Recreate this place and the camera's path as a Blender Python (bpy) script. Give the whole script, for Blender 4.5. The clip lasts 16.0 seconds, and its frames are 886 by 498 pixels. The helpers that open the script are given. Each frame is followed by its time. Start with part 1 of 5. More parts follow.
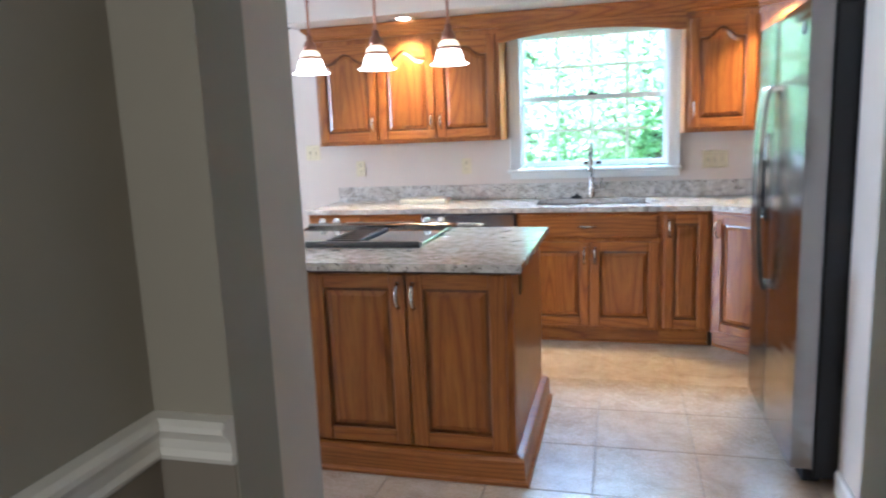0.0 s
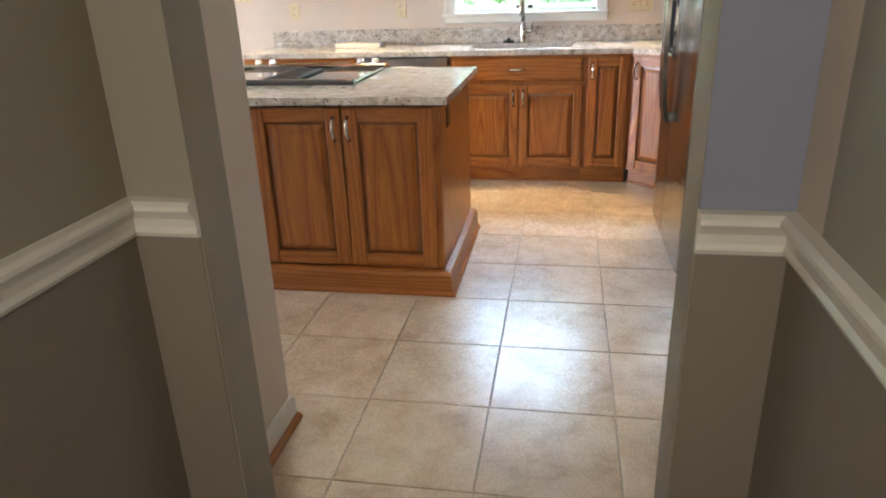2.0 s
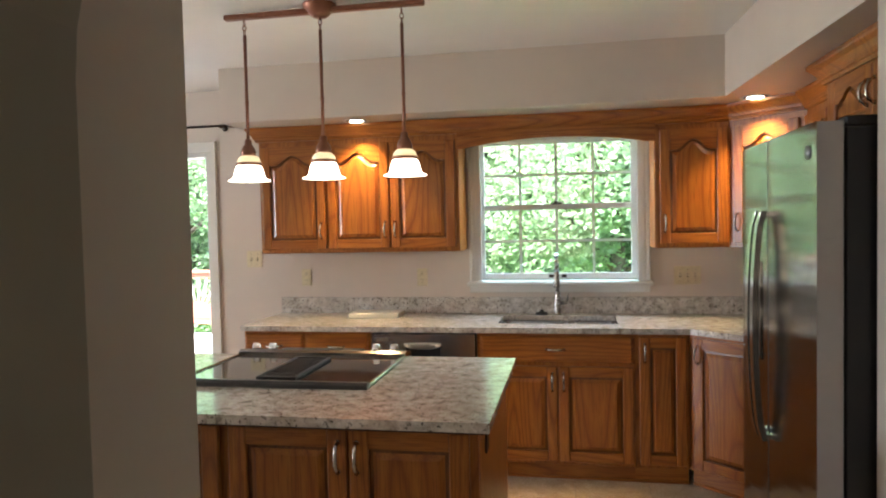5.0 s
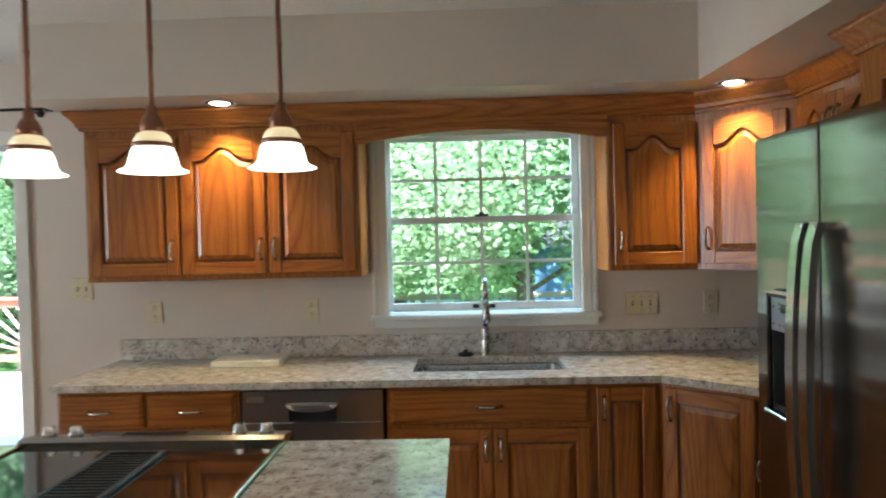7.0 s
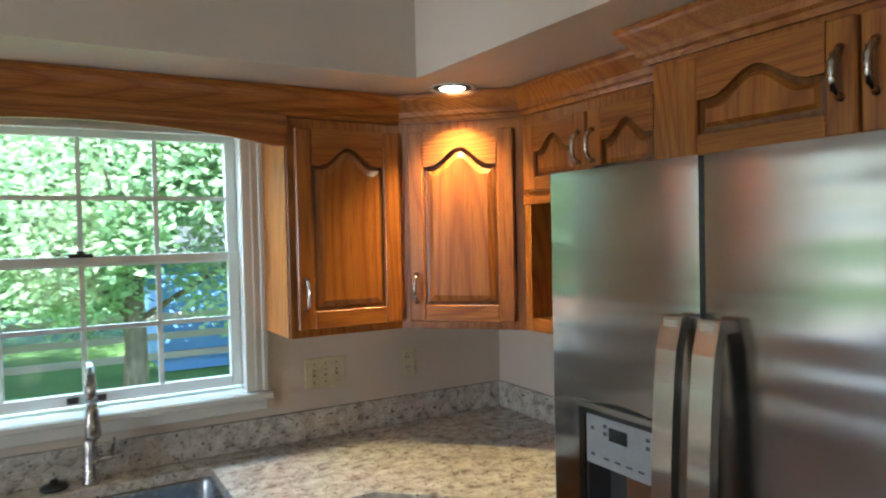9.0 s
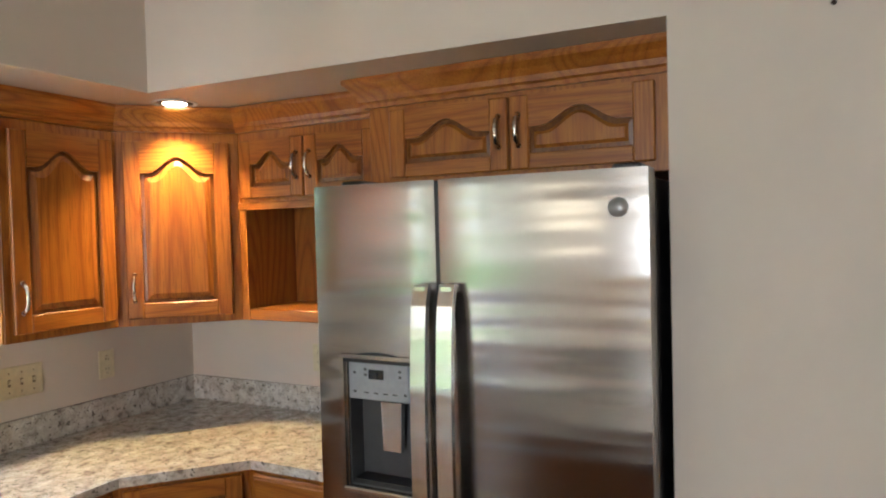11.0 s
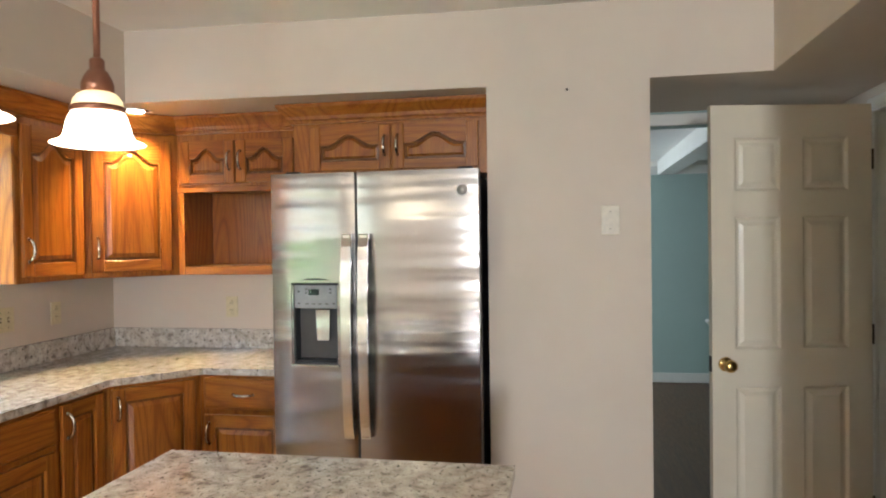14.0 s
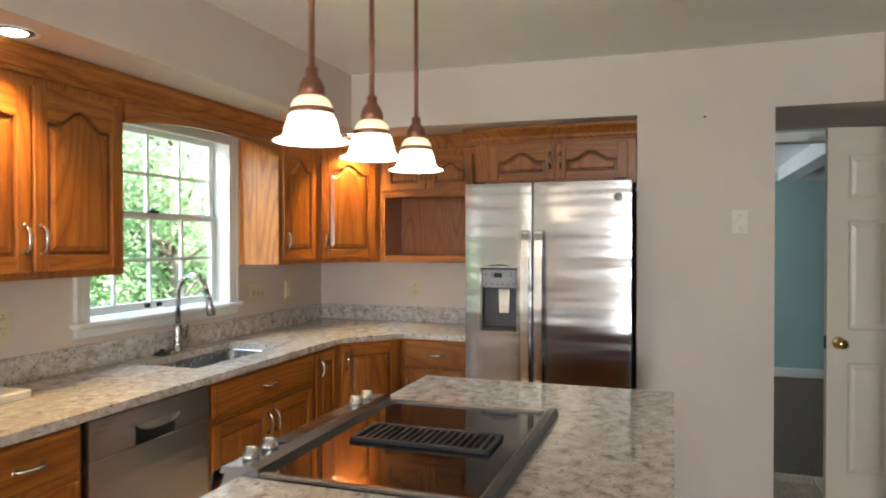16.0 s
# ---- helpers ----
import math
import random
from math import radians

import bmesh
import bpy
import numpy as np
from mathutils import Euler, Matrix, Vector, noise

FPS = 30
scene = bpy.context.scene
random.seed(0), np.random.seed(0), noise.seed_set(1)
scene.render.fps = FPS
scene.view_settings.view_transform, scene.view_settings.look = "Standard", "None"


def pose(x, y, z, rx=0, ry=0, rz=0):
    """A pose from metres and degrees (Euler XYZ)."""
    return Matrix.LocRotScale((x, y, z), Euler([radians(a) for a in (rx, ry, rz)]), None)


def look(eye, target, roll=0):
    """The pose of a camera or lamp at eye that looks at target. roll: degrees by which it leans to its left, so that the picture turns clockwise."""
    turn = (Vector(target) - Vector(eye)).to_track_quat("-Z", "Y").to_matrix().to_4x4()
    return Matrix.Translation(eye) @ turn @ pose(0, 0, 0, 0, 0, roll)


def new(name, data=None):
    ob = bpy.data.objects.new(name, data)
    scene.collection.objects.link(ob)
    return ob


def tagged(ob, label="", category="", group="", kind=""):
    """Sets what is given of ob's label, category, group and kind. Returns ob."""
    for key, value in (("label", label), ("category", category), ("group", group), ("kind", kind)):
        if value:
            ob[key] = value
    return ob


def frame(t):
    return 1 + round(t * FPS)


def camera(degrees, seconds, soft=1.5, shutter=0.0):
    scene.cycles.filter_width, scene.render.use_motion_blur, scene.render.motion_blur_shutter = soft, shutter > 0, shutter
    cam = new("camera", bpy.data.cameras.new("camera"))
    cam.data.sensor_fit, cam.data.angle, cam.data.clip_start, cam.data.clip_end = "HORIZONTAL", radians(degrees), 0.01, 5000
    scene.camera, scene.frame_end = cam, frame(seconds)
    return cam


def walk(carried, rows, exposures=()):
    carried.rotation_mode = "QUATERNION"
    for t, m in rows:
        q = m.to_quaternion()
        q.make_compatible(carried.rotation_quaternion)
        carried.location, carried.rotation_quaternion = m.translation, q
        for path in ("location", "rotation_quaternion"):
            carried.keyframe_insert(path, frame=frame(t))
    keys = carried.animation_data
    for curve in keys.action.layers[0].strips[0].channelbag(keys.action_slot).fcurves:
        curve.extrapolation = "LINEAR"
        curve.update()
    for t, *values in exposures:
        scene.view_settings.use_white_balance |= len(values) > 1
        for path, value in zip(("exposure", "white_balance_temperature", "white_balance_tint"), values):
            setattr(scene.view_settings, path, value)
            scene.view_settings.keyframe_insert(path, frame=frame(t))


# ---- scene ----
cam = camera(66.2, 16.0, soft=2.0, shutter=0.3)
PATH = [
    (0, (0.352, 0.353, 1.4), (-0.155, 2.259, 1.065), -2.4),
    (0.5, (0.413, 0.266, 1.367), (0.146, 2.221, 1.036), -2.2),
    (1, (0.439, 0.181, 1.358), (0.177, 2.136, 1.028), -2.0),
    (1.5, (0.455, 0.106, 1.331), (0.113, 1.961, 0.666), -2.1),
    (2, (0.463, 0.078, 1.348), (0.125, 1.907, 0.612), -2.0),
    (2.5, (0.469, 0.084, 1.38), (0.133, 1.933, 0.695), -2.0),
    (3, (0.456, 0.143, 1.421), (0.096, 2.1, 1.216), -1.6),
    (3.5, (0.389, 0.306, 1.442), (0.009, 2.268, 1.357), -1.5),
    (4, (0.336, 0.425, 1.477), (-0.037, 2.389, 1.399), -1.4),
    (4.2, (0.331, 0.487, 1.484), (-0.044, 2.45, 1.404), -1.3),
    (6.3, (0.067, 1.337, 1.573), (-0.279, 3.306, 1.514), -1.3),
    (6.5, (0.058, 1.429, 1.551), (-0.241, 3.406, 1.498), -1.5),
    (7, (0.048, 1.761, 1.528), (-0.013, 3.76, 1.49), -1.4),
    (7.5, (0.06, 2.017, 1.59), (0.19, 4.012, 1.532), -1.8),
    (8, (0.074, 2.319, 1.665), (0.56, 4.257, 1.571), -1.7),
    (8.5, (0.054, 2.594, 1.66), (0.823, 4.439, 1.59), -1.5),
    (9, (0.056, 2.825, 1.688), (1.058, 4.556, 1.638), -1.3),
    (9.5, (-0.034, 2.937, 1.708), (1.256, 4.464, 1.652), -1.2),
    (9.7, (-0.09, 2.96, 1.712), (1.331, 4.366, 1.649), -1.3),
    (10.1, (-0.21, 2.885, 1.712), (1.36, 4.124, 1.66), -1.3),
    (10.5, (-0.35, 2.815, 1.7), (1.32, 3.915, 1.645), -1.4),
    (11.1, (-0.61, 2.77, 1.665), (1.2, 3.655, 1.615), -1.5),
    (11.8, (-0.91, 2.732, 1.609), (0.96, 3.442, 1.572), -1.6),
    (12, (-0.967, 2.704, 1.606), (0.937, 3.315, 1.564), -1.6),
    (12.5, (-1.165, 2.642, 1.567), (0.784, 3.088, 1.522), -1.8),
    (13, (-1.388, 2.629, 1.54), (0.555, 3.102, 1.502), -1.3),
    (13.5, (-1.575, 2.643, 1.536), (0.366, 3.124, 1.5), -1.2),
    (14, (-1.821, 2.687, 1.515), (0.146, 3.048, 1.484), -0.8),
    (14.5, (-2.043, 2.665, 1.507), (-0.072, 3.002, 1.475), -0.8),
    (15, (-2.307, 2.665, 1.504), (-0.359, 3.115, 1.476), -0.7),
    (15.5, (-2.508, 2.713, 1.499), (-0.595, 3.297, 1.472), -0.3),
    (16, (-2.745, 2.833, 1.481), (-0.852, 3.478, 1.458), 0.0),
]
EXPOSURES = [
    (0.0, 4.2, 4600, 10), (1.0, 4.1, 4700, 8), (2.0, 4.4, 5400, 10), (3.0, 4.2, 5900, 14), (4.0, 3.75, 6000, 14),
    (6.5, 2.85, 5450, 5), (9.0, 2.95, 5350, 3), (12.0, 3.5, 6000, 10), (13.0, 3.55, 6000, 10), (14.6, 3.6, 6100, 10), (16.0, 3.25, 5950, 10),
]
walk(cam, [(t, look(eye, target, roll)) for t, eye, target, roll in PATH], EXPOSURES)

# ---- light ----
SUN_EL, SUN_AZ = 52.0, 205.0  # degrees above the horizon, clockwise from +y
world = bpy.data.worlds.new("world")
scene.world = world
world.use_nodes = True
wn = world.node_tree.nodes
sky = wn.new("ShaderNodeTexSky")
sky.sky_type, sky.sun_disc = "NISHITA", False
sky.sun_elevation, sky.sun_rotation = radians(SUN_EL), radians(SUN_AZ)
wn["Background"].inputs["Strength"].default_value = 0.15
world.node_tree.links.new(sky.outputs["Color"], wn["Background"].inputs["Color"])


def lamp(name, kind, place, target, energy, colour):
    data = bpy.data.lights.new(name, kind)
    data.energy, data.color = energy, colour
    ob = new(name, data)
    ob.matrix_basis = look(place, target)
    return data


sun_way = Vector((math.sin(radians(SUN_AZ)) * math.cos(radians(SUN_EL)), math.cos(radians(SUN_AZ)) * math.cos(radians(SUN_EL)), math.sin(radians(SUN_EL))))
lamp("sun", "SUN", 30 * sun_way, (0, 0, 0), 5.0, (1, 0.95, 0.88)).angle = radians(0.5)
WARM = (1.0, 0.64, 0.25)
CANS = [(-1.07, 4.905), (1.25, 4.80)]
for cx, cy in CANS:
    spot = lamp("can_spot", "SPOT", (cx, cy, 2.165), (cx, cy + 0.02, 0), 18, WARM)
    spot.spot_size, spot.spot_blend, spot.shadow_soft_size = radians(105), 0.9, 0.04


# added area lamps that fill in light; no such sheet is in view
# fill for the east wall and ceiling from an invented west opening
sheet = lamp("west_window_light", "AREA", (-8.52, 2.18, 1.5), (-5.5, 2.18, 4.0), 27, (0.96, 0.98, 1.0))
sheet.shape, sheet.size, sheet.size_y = "RECTANGLE", 0.5, 1.2
# added sky stand-in outside above the sink window, for floor glare
sheet = lamp("sink_window_sky", "AREA", (0.14, 5.95, 2.36), (0.14, 3.0, 0.7), 7, (0.78, 0.92, 1.0))
sheet.shape, sheet.size, sheet.size_y = "RECTANGLE", 1.5, 0.34
# added warm fill for the passage; no window lies behind it
sheet = lamp("passage_window_light", "AREA", (0.15, -1.42, 1.5), (0.15, 1.0, 1.4), 1.35, (1.0, 0.80, 0.54))
sheet.shape, sheet.size, sheet.size_y = "RECTANGLE", 0.9, 1.2
# added fill for the teal room, hung before its closed side wall
sheet = lamp("teal_room_window_light", "AREA", (4.3, 4.03, 1.5), (4.3, 0, 1.3), 5, (0.85, 0.93, 1.0))
sheet.shape, sheet.size, sheet.size_y = "RECTANGLE", 1.6, 1.4


# ---- node helpers ----
class Mat:
    """A material with a Principled shader and short ways to add nodes."""

    def __init__(self, name, rough=0.5, metal=0.0, colour=(0.5, 0.5, 0.5), coat=0.0):
        self.m = bpy.data.materials.new(name)
        self.m.use_nodes = True
        self.t = self.m.node_tree
        self.b = self.t.nodes["Principled BSDF"]
        self.set(self.b, Roughness=rough, Metallic=metal)
        self.b.inputs["Base Color"].default_value = (*colour, 1)
        self.b.inputs["Coat Weight"].default_value = coat

    def set(self, node, **values):
        for key, value in values.items():
            node.inputs[key.replace("_", " ")].default_value = value

    def link(self, a, b):
        self.t.links.new(a, b)

    def coords(self, scale=(1, 1, 1), spread=0.0, turn=(0, 0, 0)):
        tc = self.t.nodes.new("ShaderNodeTexCoord")
        out = tc.outputs["Object"]
        if spread:
            info = self.t.nodes.new("ShaderNodeObjectInfo")
            mul = self.t.nodes.new("ShaderNodeVectorMath")
            mul.operation = "MULTIPLY_ADD"
            comb = self.t.nodes.new("ShaderNodeCombineXYZ")
            for k in "XYZ":
                self.link(info.outputs["Random"], comb.inputs[k])
            self.link(comb.outputs[0], mul.inputs[0])
            mul.inputs[1].default_value = (spread, spread * 1.7, spread * 0.6)
            self.link(out, mul.inputs[2])
            out = mul.outputs[0]
        mp = self.t.nodes.new("ShaderNodeMapping")
        mp.inputs["Scale"].default_value = scale
        mp.inputs["Rotation"].default_value = turn
        self.link(out, mp.inputs["Vector"])
        return mp.outputs["Vector"]

    def noise(self, vec, scale, detail=3.0, rough=0.55, warp=0.0):
        n = self.t.nodes.new("ShaderNodeTexNoise")
        self.set(n, Scale=scale, Detail=detail, Roughness=rough, Distortion=warp)
        self.link(vec, n.inputs["Vector"])
        return n.outputs["Fac"]

    def ramp(self, fac, *stops):
        r = self.t.nodes.new("ShaderNodeValToRGB")
        e = r.color_ramp.elements
        while len(e) < len(stops):
            e.new(0.5)
        for k, (pos, col) in zip(e, stops):
            k.position = pos
            k.color = (*col, 1) if len(col) == 3 else col
        self.link(fac, r.inputs["Fac"])
        return r.outputs["Color"]

    def mix(self, fac, a, b, kind="MIX"):
        n = self.t.nodes.new("ShaderNodeMix")
        n.data_type, n.blend_type = "RGBA", kind
        for value, slot in ((fac, 0), (a, 6), (b, 7)):
            if isinstance(value, (int, float)):
                n.inputs[slot].default_value = value
            elif isinstance(value, tuple):
                n.inputs[slot].default_value = (*value, 1)
            else:
                self.link(value, n.inputs[slot])
        return n.outputs[2]

    def base(self, out):
        self.link(out, self.b.inputs["Base Color"])

    def rough(self, fac, lo, hi):
        self.link(self.ramp(fac, (0.25, (lo,) * 3), (0.75, (hi,) * 3)), self.b.inputs["Roughness"])

    def bump(self, fac, strength=0.2, dist=0.002):
        n = self.t.nodes.new("ShaderNodeBump")
        self.set(n, Strength=strength, Distance=dist)
        self.link(fac, n.inputs["Height"])
        self.link(n.outputs[0], self.b.inputs["Normal"])


def paint(name, colour, rough=0.6, bump=0.12):
    k = Mat(name, rough, 0, colour)
    v = k.coords()
    big, fine = k.noise(v, 1.3, 4), k.noise(v, 160, 3)
    k.base(k.mix(k.ramp(big, (0.3, (0,) * 3), (0.7, (1,) * 3)), tuple(c * 0.95 for c in colour), tuple(min(1, c * 1.03) for c in colour)))
    k.rough(k.noise(v, 9, 3), rough - 0.08, rough + 0.08)
    k.bump(fine, bump, 0.0012)
    return k.m


def oak(name, axis, tone=1.0):
    """Honey-stained oak; axis is the way the grain runs."""
    k = Mat(name, 0.34, 0, coat=0.12)
    k.set(k.b, Coat_Roughness=0.18)
    along = {"x": (0.1, 1, 1), "y": (1, 0.1, 1), "z": (1, 1, 0.1)}[axis]
    v = k.coords(along, 7.0)
    warp = k.noise(v, 3.0, 1.2, 0.4, 0.25)
    w = k.t.nodes.new("ShaderNodeMath")
    w.operation = "MULTIPLY"
    w.inputs[1].default_value = 30.0
    k.link(warp, w.inputs[0])
    fr = k.t.nodes.new("ShaderNodeMath")
    fr.operation = "PINGPONG"
    fr.inputs[1].default_value = 0.5
    k.link(w.outputs[0], fr.inputs[0])
    rings = fr.outputs[0]
    pores = k.noise(k.coords(tuple(0.03 if c < 1 else 1 for c in along), 7.0), 260, 2, 0.6)
    wide = k.noise(k.coords((1, 1, 1), 3.0), 3.0, 2)
    c1 = k.ramp(rings, (0.0, (0.25 * tone, 0.072 * tone, 0.009 * tone)), (0.13, (0.38 * tone, 0.125 * tone, 0.0145 * tone)), (0.5, (0.47 * tone, 0.175 * tone, 0.023 * tone)))
    c2 = k.mix(k.ramp(pores, (0.40, (0.6, 0.6, 0.6)), (0.50, (0, 0, 0))), c1, (0.2 * tone, 0.058 * tone, 0.009 * tone))
    k.base(k.mix(k.ramp(wide, (0.35, (0, 0, 0)), (0.7, (0.3,) * 3)), c2, (0.33 * tone, 0.102 * tone, 0.0135 * tone)))
    k.rough(pores, 0.42, 0.28)
    k.bump(pores, 0.12, 0.0006)
    return k.m


def granite(name):
    k = Mat(name, 0.12, 0, coat=0.2)
    v = k.coords()
    blot = k.noise(v, 22, 4, 0.6, 0.4)
    speck = k.noise(v, 75, 3, 0.65, 0.3)
    fine = k.noise(v, 190, 2, 0.6)
    cloud = k.noise(v, 5, 3, 0.6, 0.8)
    a = k.ramp(blot, (0.36, (0.40, 0.36, 0.31)), (0.5, (0.57, 0.53, 0.47)), (0.66, (0.74, 0.71, 0.66)))
    a = k.mix(k.ramp(cloud, (0.45, (0,) * 3), (0.7, (0.55,) * 3)), a, (0.5, 0.42, 0.34))
    a = k.mix(k.ramp(speck, (0.35, (1,) * 3), (0.42, (0,) * 3)), a, (0.1, 0.085, 0.075))
    a = k.mix(k.ramp(blot, (0.30, (0.85,) * 3), (0.40, (0,) * 3)), a, (0.2, 0.17, 0.15))
    a = k.mix(k.ramp(fine, (0.33, (0.7,) * 3), (0.42, (0,) * 3)), a, (0.3, 0.25, 0.21))
    k.base(a)
    k.rough(fine, 0.08, 0.16)
    return k.m


def tile_mat(name):
    k = Mat(name, 0.3)
    v = k.coords((1, 1, 1), 9.0)
    a, b, c = k.noise(v, 5.5, 6, 0.65, 0.2), k.noise(v, 14, 5, 0.65, 0.0), k.noise(v, 130, 2)
    col = k.ramp(a, (0.28, (0.42, 0.3, 0.185)), (0.5, (0.6, 0.465, 0.325)), (0.72, (0.72, 0.605, 0.465)))
    col = k.mix(k.ramp(b, (0.3, (0,) * 3), (0.8, (0.4,) * 3)), col, (0.44, 0.33, 0.22))
    k.base(col)
    k.rough(c, 0.24, 0.3)
    k.bump(c, 0.05, 0.001)
    return k.m


def steel(name, axis="x", colour=(0.34, 0.33, 0.32), rough=0.24):
    """Brushed stainless steel; axis is the way of the brushing."""
    k = Mat(name, rough, 1.0, colour)
    tan = k.t.nodes.new("ShaderNodeTangent")
    tan.direction_type, tan.axis = "RADIAL", "Z"
    k.link(tan.outputs[0], k.b.inputs["Tangent"])
    k.set(k.b, Anisotropic=0.6)
    wave = k.noise(k.coords((0.1, 0.4, 1)), 5.5, 2.0)
    k.bump(wave, 0.2, 0.05)
    v = k.coords((1, 1, 60) if axis == "x" else (60, 60, 1))
    line = k.noise(v, 25, 2)
    k.base(k.mix(k.ramp(line, (0.35, (0,) * 3), (0.65, (1,) * 3)), tuple(c * 0.93 for c in colour), tuple(min(1, c * 1.06) for c in colour)))
    return k.m


def plain(name, colour, rough=0.5, metal=0.0, coat=0.0):
    k = Mat(name, rough, metal, colour, coat)
    n = k.noise(k.coords(), 45, 3)
    k.base(k.mix(k.ramp(n, (0.35, (0,) * 3), (0.65, (1,) * 3)), tuple(c * 0.93 for c in colour), tuple(min(1, c * 1.05) for c in colour)))
    k.rough(n, max(0.03, rough - 0.05), rough + 0.05)
    return k.m


def glow(name, colour, strength, base=(0.8, 0.75, 0.65)):
    k = Mat(name, 0.35, 0, base)
    k.set(k.b, Emission_Strength=strength)
    k.b.inputs["Emission Color"].default_value = (*colour, 1)
    return k.m


def window_glass(name):
    k = Mat(name, 0.0)
    out = k.t.nodes["Material Output"]
    clear, gloss, mix, fres = (k.t.nodes.new("ShaderNode" + s) for s in ("BsdfTransparent", "BsdfGlossy", "MixShader", "LayerWeight"))
    gloss.inputs["Roughness"].default_value = 0.02
    k.link(k.ramp(fres.outputs["Facing"], (0.0, (0.02,) * 3), (0.75, (0.05,) * 3), (1.0, (0.5,) * 3)), mix.inputs[0])
    k.link(clear.outputs[0], mix.inputs[1])
    k.link(gloss.outputs[0], mix.inputs[2])
    k.link(mix.outputs[0], out.inputs[0])
    return k.m


def leaf_mat(name, lo, hi):
    k = Mat(name, 0.5)
    geo = k.t.nodes.new("ShaderNodeNewGeometry")
    col = k.ramp(geo.outputs["Random Per Island"], (0.0, lo), (1.0, hi))
    k.base(col)
    tr, mix, out = k.t.nodes.new("ShaderNodeBsdfTranslucent"), k.t.nodes.new("ShaderNodeMixShader"), k.t.nodes["Material Output"]
    k.link(k.mix(0.5, col, (0.42, 0.55, 0.3)), tr.inputs["Color"])
    mix.inputs[0].default_value = 0.6
    k.link(k.b.outputs[0], mix.inputs[1])
    k.link(tr.outputs[0], mix.inputs[2])
    k.link(mix.outputs[0], out.inputs[0])
    return k.m


def ground_mat(name, lo, hi, scale, bump=0.4):
    k = Mat(name, 0.9)
    v = k.coords()
    n, f = k.noise(v, scale, 4), k.noise(v, scale * 30, 3)
    k.base(k.mix(k.ramp(f, (0.3, (0,) * 3), (0.7, (1,) * 3)), k.ramp(n, (0.3, lo), (0.7, hi)), tuple(c * 0.7 for c in hi)))
    k.bump(f, bump, 0.02)
    return k.m


def bark_mat(name):
    k = Mat(name, 0.9)
    v = k.coords((1, 1, 0.25))
    n = k.noise(v, 18, 4)
    k.base(k.ramp(n, (0.3, (0.05, 0.035, 0.025)), (0.7, (0.17, 0.13, 0.1))))
    k.bump(n, 0.8, 0.02)
    return k.m


WALL = paint("kitchen_wall_paint", (0.64, 0.555, 0.47))
CEIL = paint("ceiling_paint", (0.86, 0.84, 0.8), 0.75, 0.2)
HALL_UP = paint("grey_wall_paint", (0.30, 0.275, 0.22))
HALL_LOW = paint("taupe_wall_paint", (0.235, 0.205, 0.165))
# cool light on the right pier, put into the colour
PIER_COOL_LIGHT = paint("grey_paint_with_cool_light", (0.25, 0.265, 0.36))
TEAL = paint("teal_wall_paint", (0.36, 0.46, 0.42))
TRIM = paint("white_trim_paint", (0.74, 0.72, 0.66), 0.35, 0.04)
DOORP = paint("door_paint", (0.76, 0.69, 0.56), 0.38, 0.06)
OAKV, OAKH, OAKY = oak("oak_upright", "z", 0.86), oak("oak_level", "x", 0.86), oak("oak_deep", "y", 0.86)
OAKPALE = oak("oak_pale_veneer", "z", 1.25)
OAKSHADE = oak("oak_recess_shade", "z", 0.75)
GRANITE = granite("granite")
TILE = tile_mat("floor_tile")
GROUT = plain("grout", (0.42, 0.36, 0.29), 0.9)
STEELX = steel("brushed_steel", "x", (0.35, 0.335, 0.32), rough=0.18)
STEELZ = steel("brushed_steel_upright", "z", (0.6, 0.58, 0.55), 0.2)
DWSTEEL = steel("dark_brushed_steel", "x", (0.55, 0.54, 0.53), 0.24)
DARKSTEEL = plain("charcoal_steel", (0.10, 0.10, 0.10), 0.32, 0.7)
NICKEL = plain("satin_nickel", (0.6, 0.56, 0.5), 0.22, 1.0)
TAPST = plain("brushed_tap_steel", (0.42, 0.4, 0.37), 0.26, 1.0)
SINKST = plain("sink_steel", (0.3, 0.31, 0.33), 0.25, 1.0)
BRASS = plain("polished_brass", (0.75, 0.52, 0.2), 0.16, 1.0)
COPPER = plain("brushed_copper_bronze", (0.30, 0.135, 0.085), 0.38, 0.75)
DARKBR = plain("dark_bronze", (0.05, 0.035, 0.028), 0.4, 0.8)
BLACKG = plain("black_glass", (0.006, 0.006, 0.007), 0.04, 0.0, 0.5)
BLACK = plain("black_plastic", (0.012, 0.012, 0.013), 0.45)
CHAR = plain("charcoal_plastic", (0.06, 0.06, 0.062), 0.4)
GREYP = plain("grey_panel", (0.3, 0.31, 0.33), 0.35)
BADGE = plain("grey_badge", (0.38, 0.38, 0.38), 0.35, 0.6)
PALEST = plain("pale_stone", (0.72, 0.68, 0.6), 0.4)
PLATE = plain("pale_ivory_plastic", (0.68, 0.62, 0.5), 0.4)
IVORY = plain("ivory_plastic", (0.66, 0.58, 0.38), 0.35)
DARKSLOT = plain("dark_slot", (0.2, 0.16, 0.1), 0.6)
GLASS = window_glass("window_glass")
VINYL = plain("white_vinyl", (0.74, 0.73, 0.7), 0.35)
SHADE = glow("lit_glass_shade", (1.0, 0.86, 0.62), 0.6)
SHADE_TOP = glow("amber_glass_shade", (1.0, 0.7, 0.32), 0.11)
BULB = glow("lit_bulb", (1.0, 0.82, 0.55), 2.5)
CANGLOW = glow("can_bulb", (1.0, 0.85, 0.6), 2.2)
DISPLAY = plain("dark_display", (0.01, 0.014, 0.02), 0.1)
OAKDARK = oak("oak_groove_shade_stain", "z", 0.4)
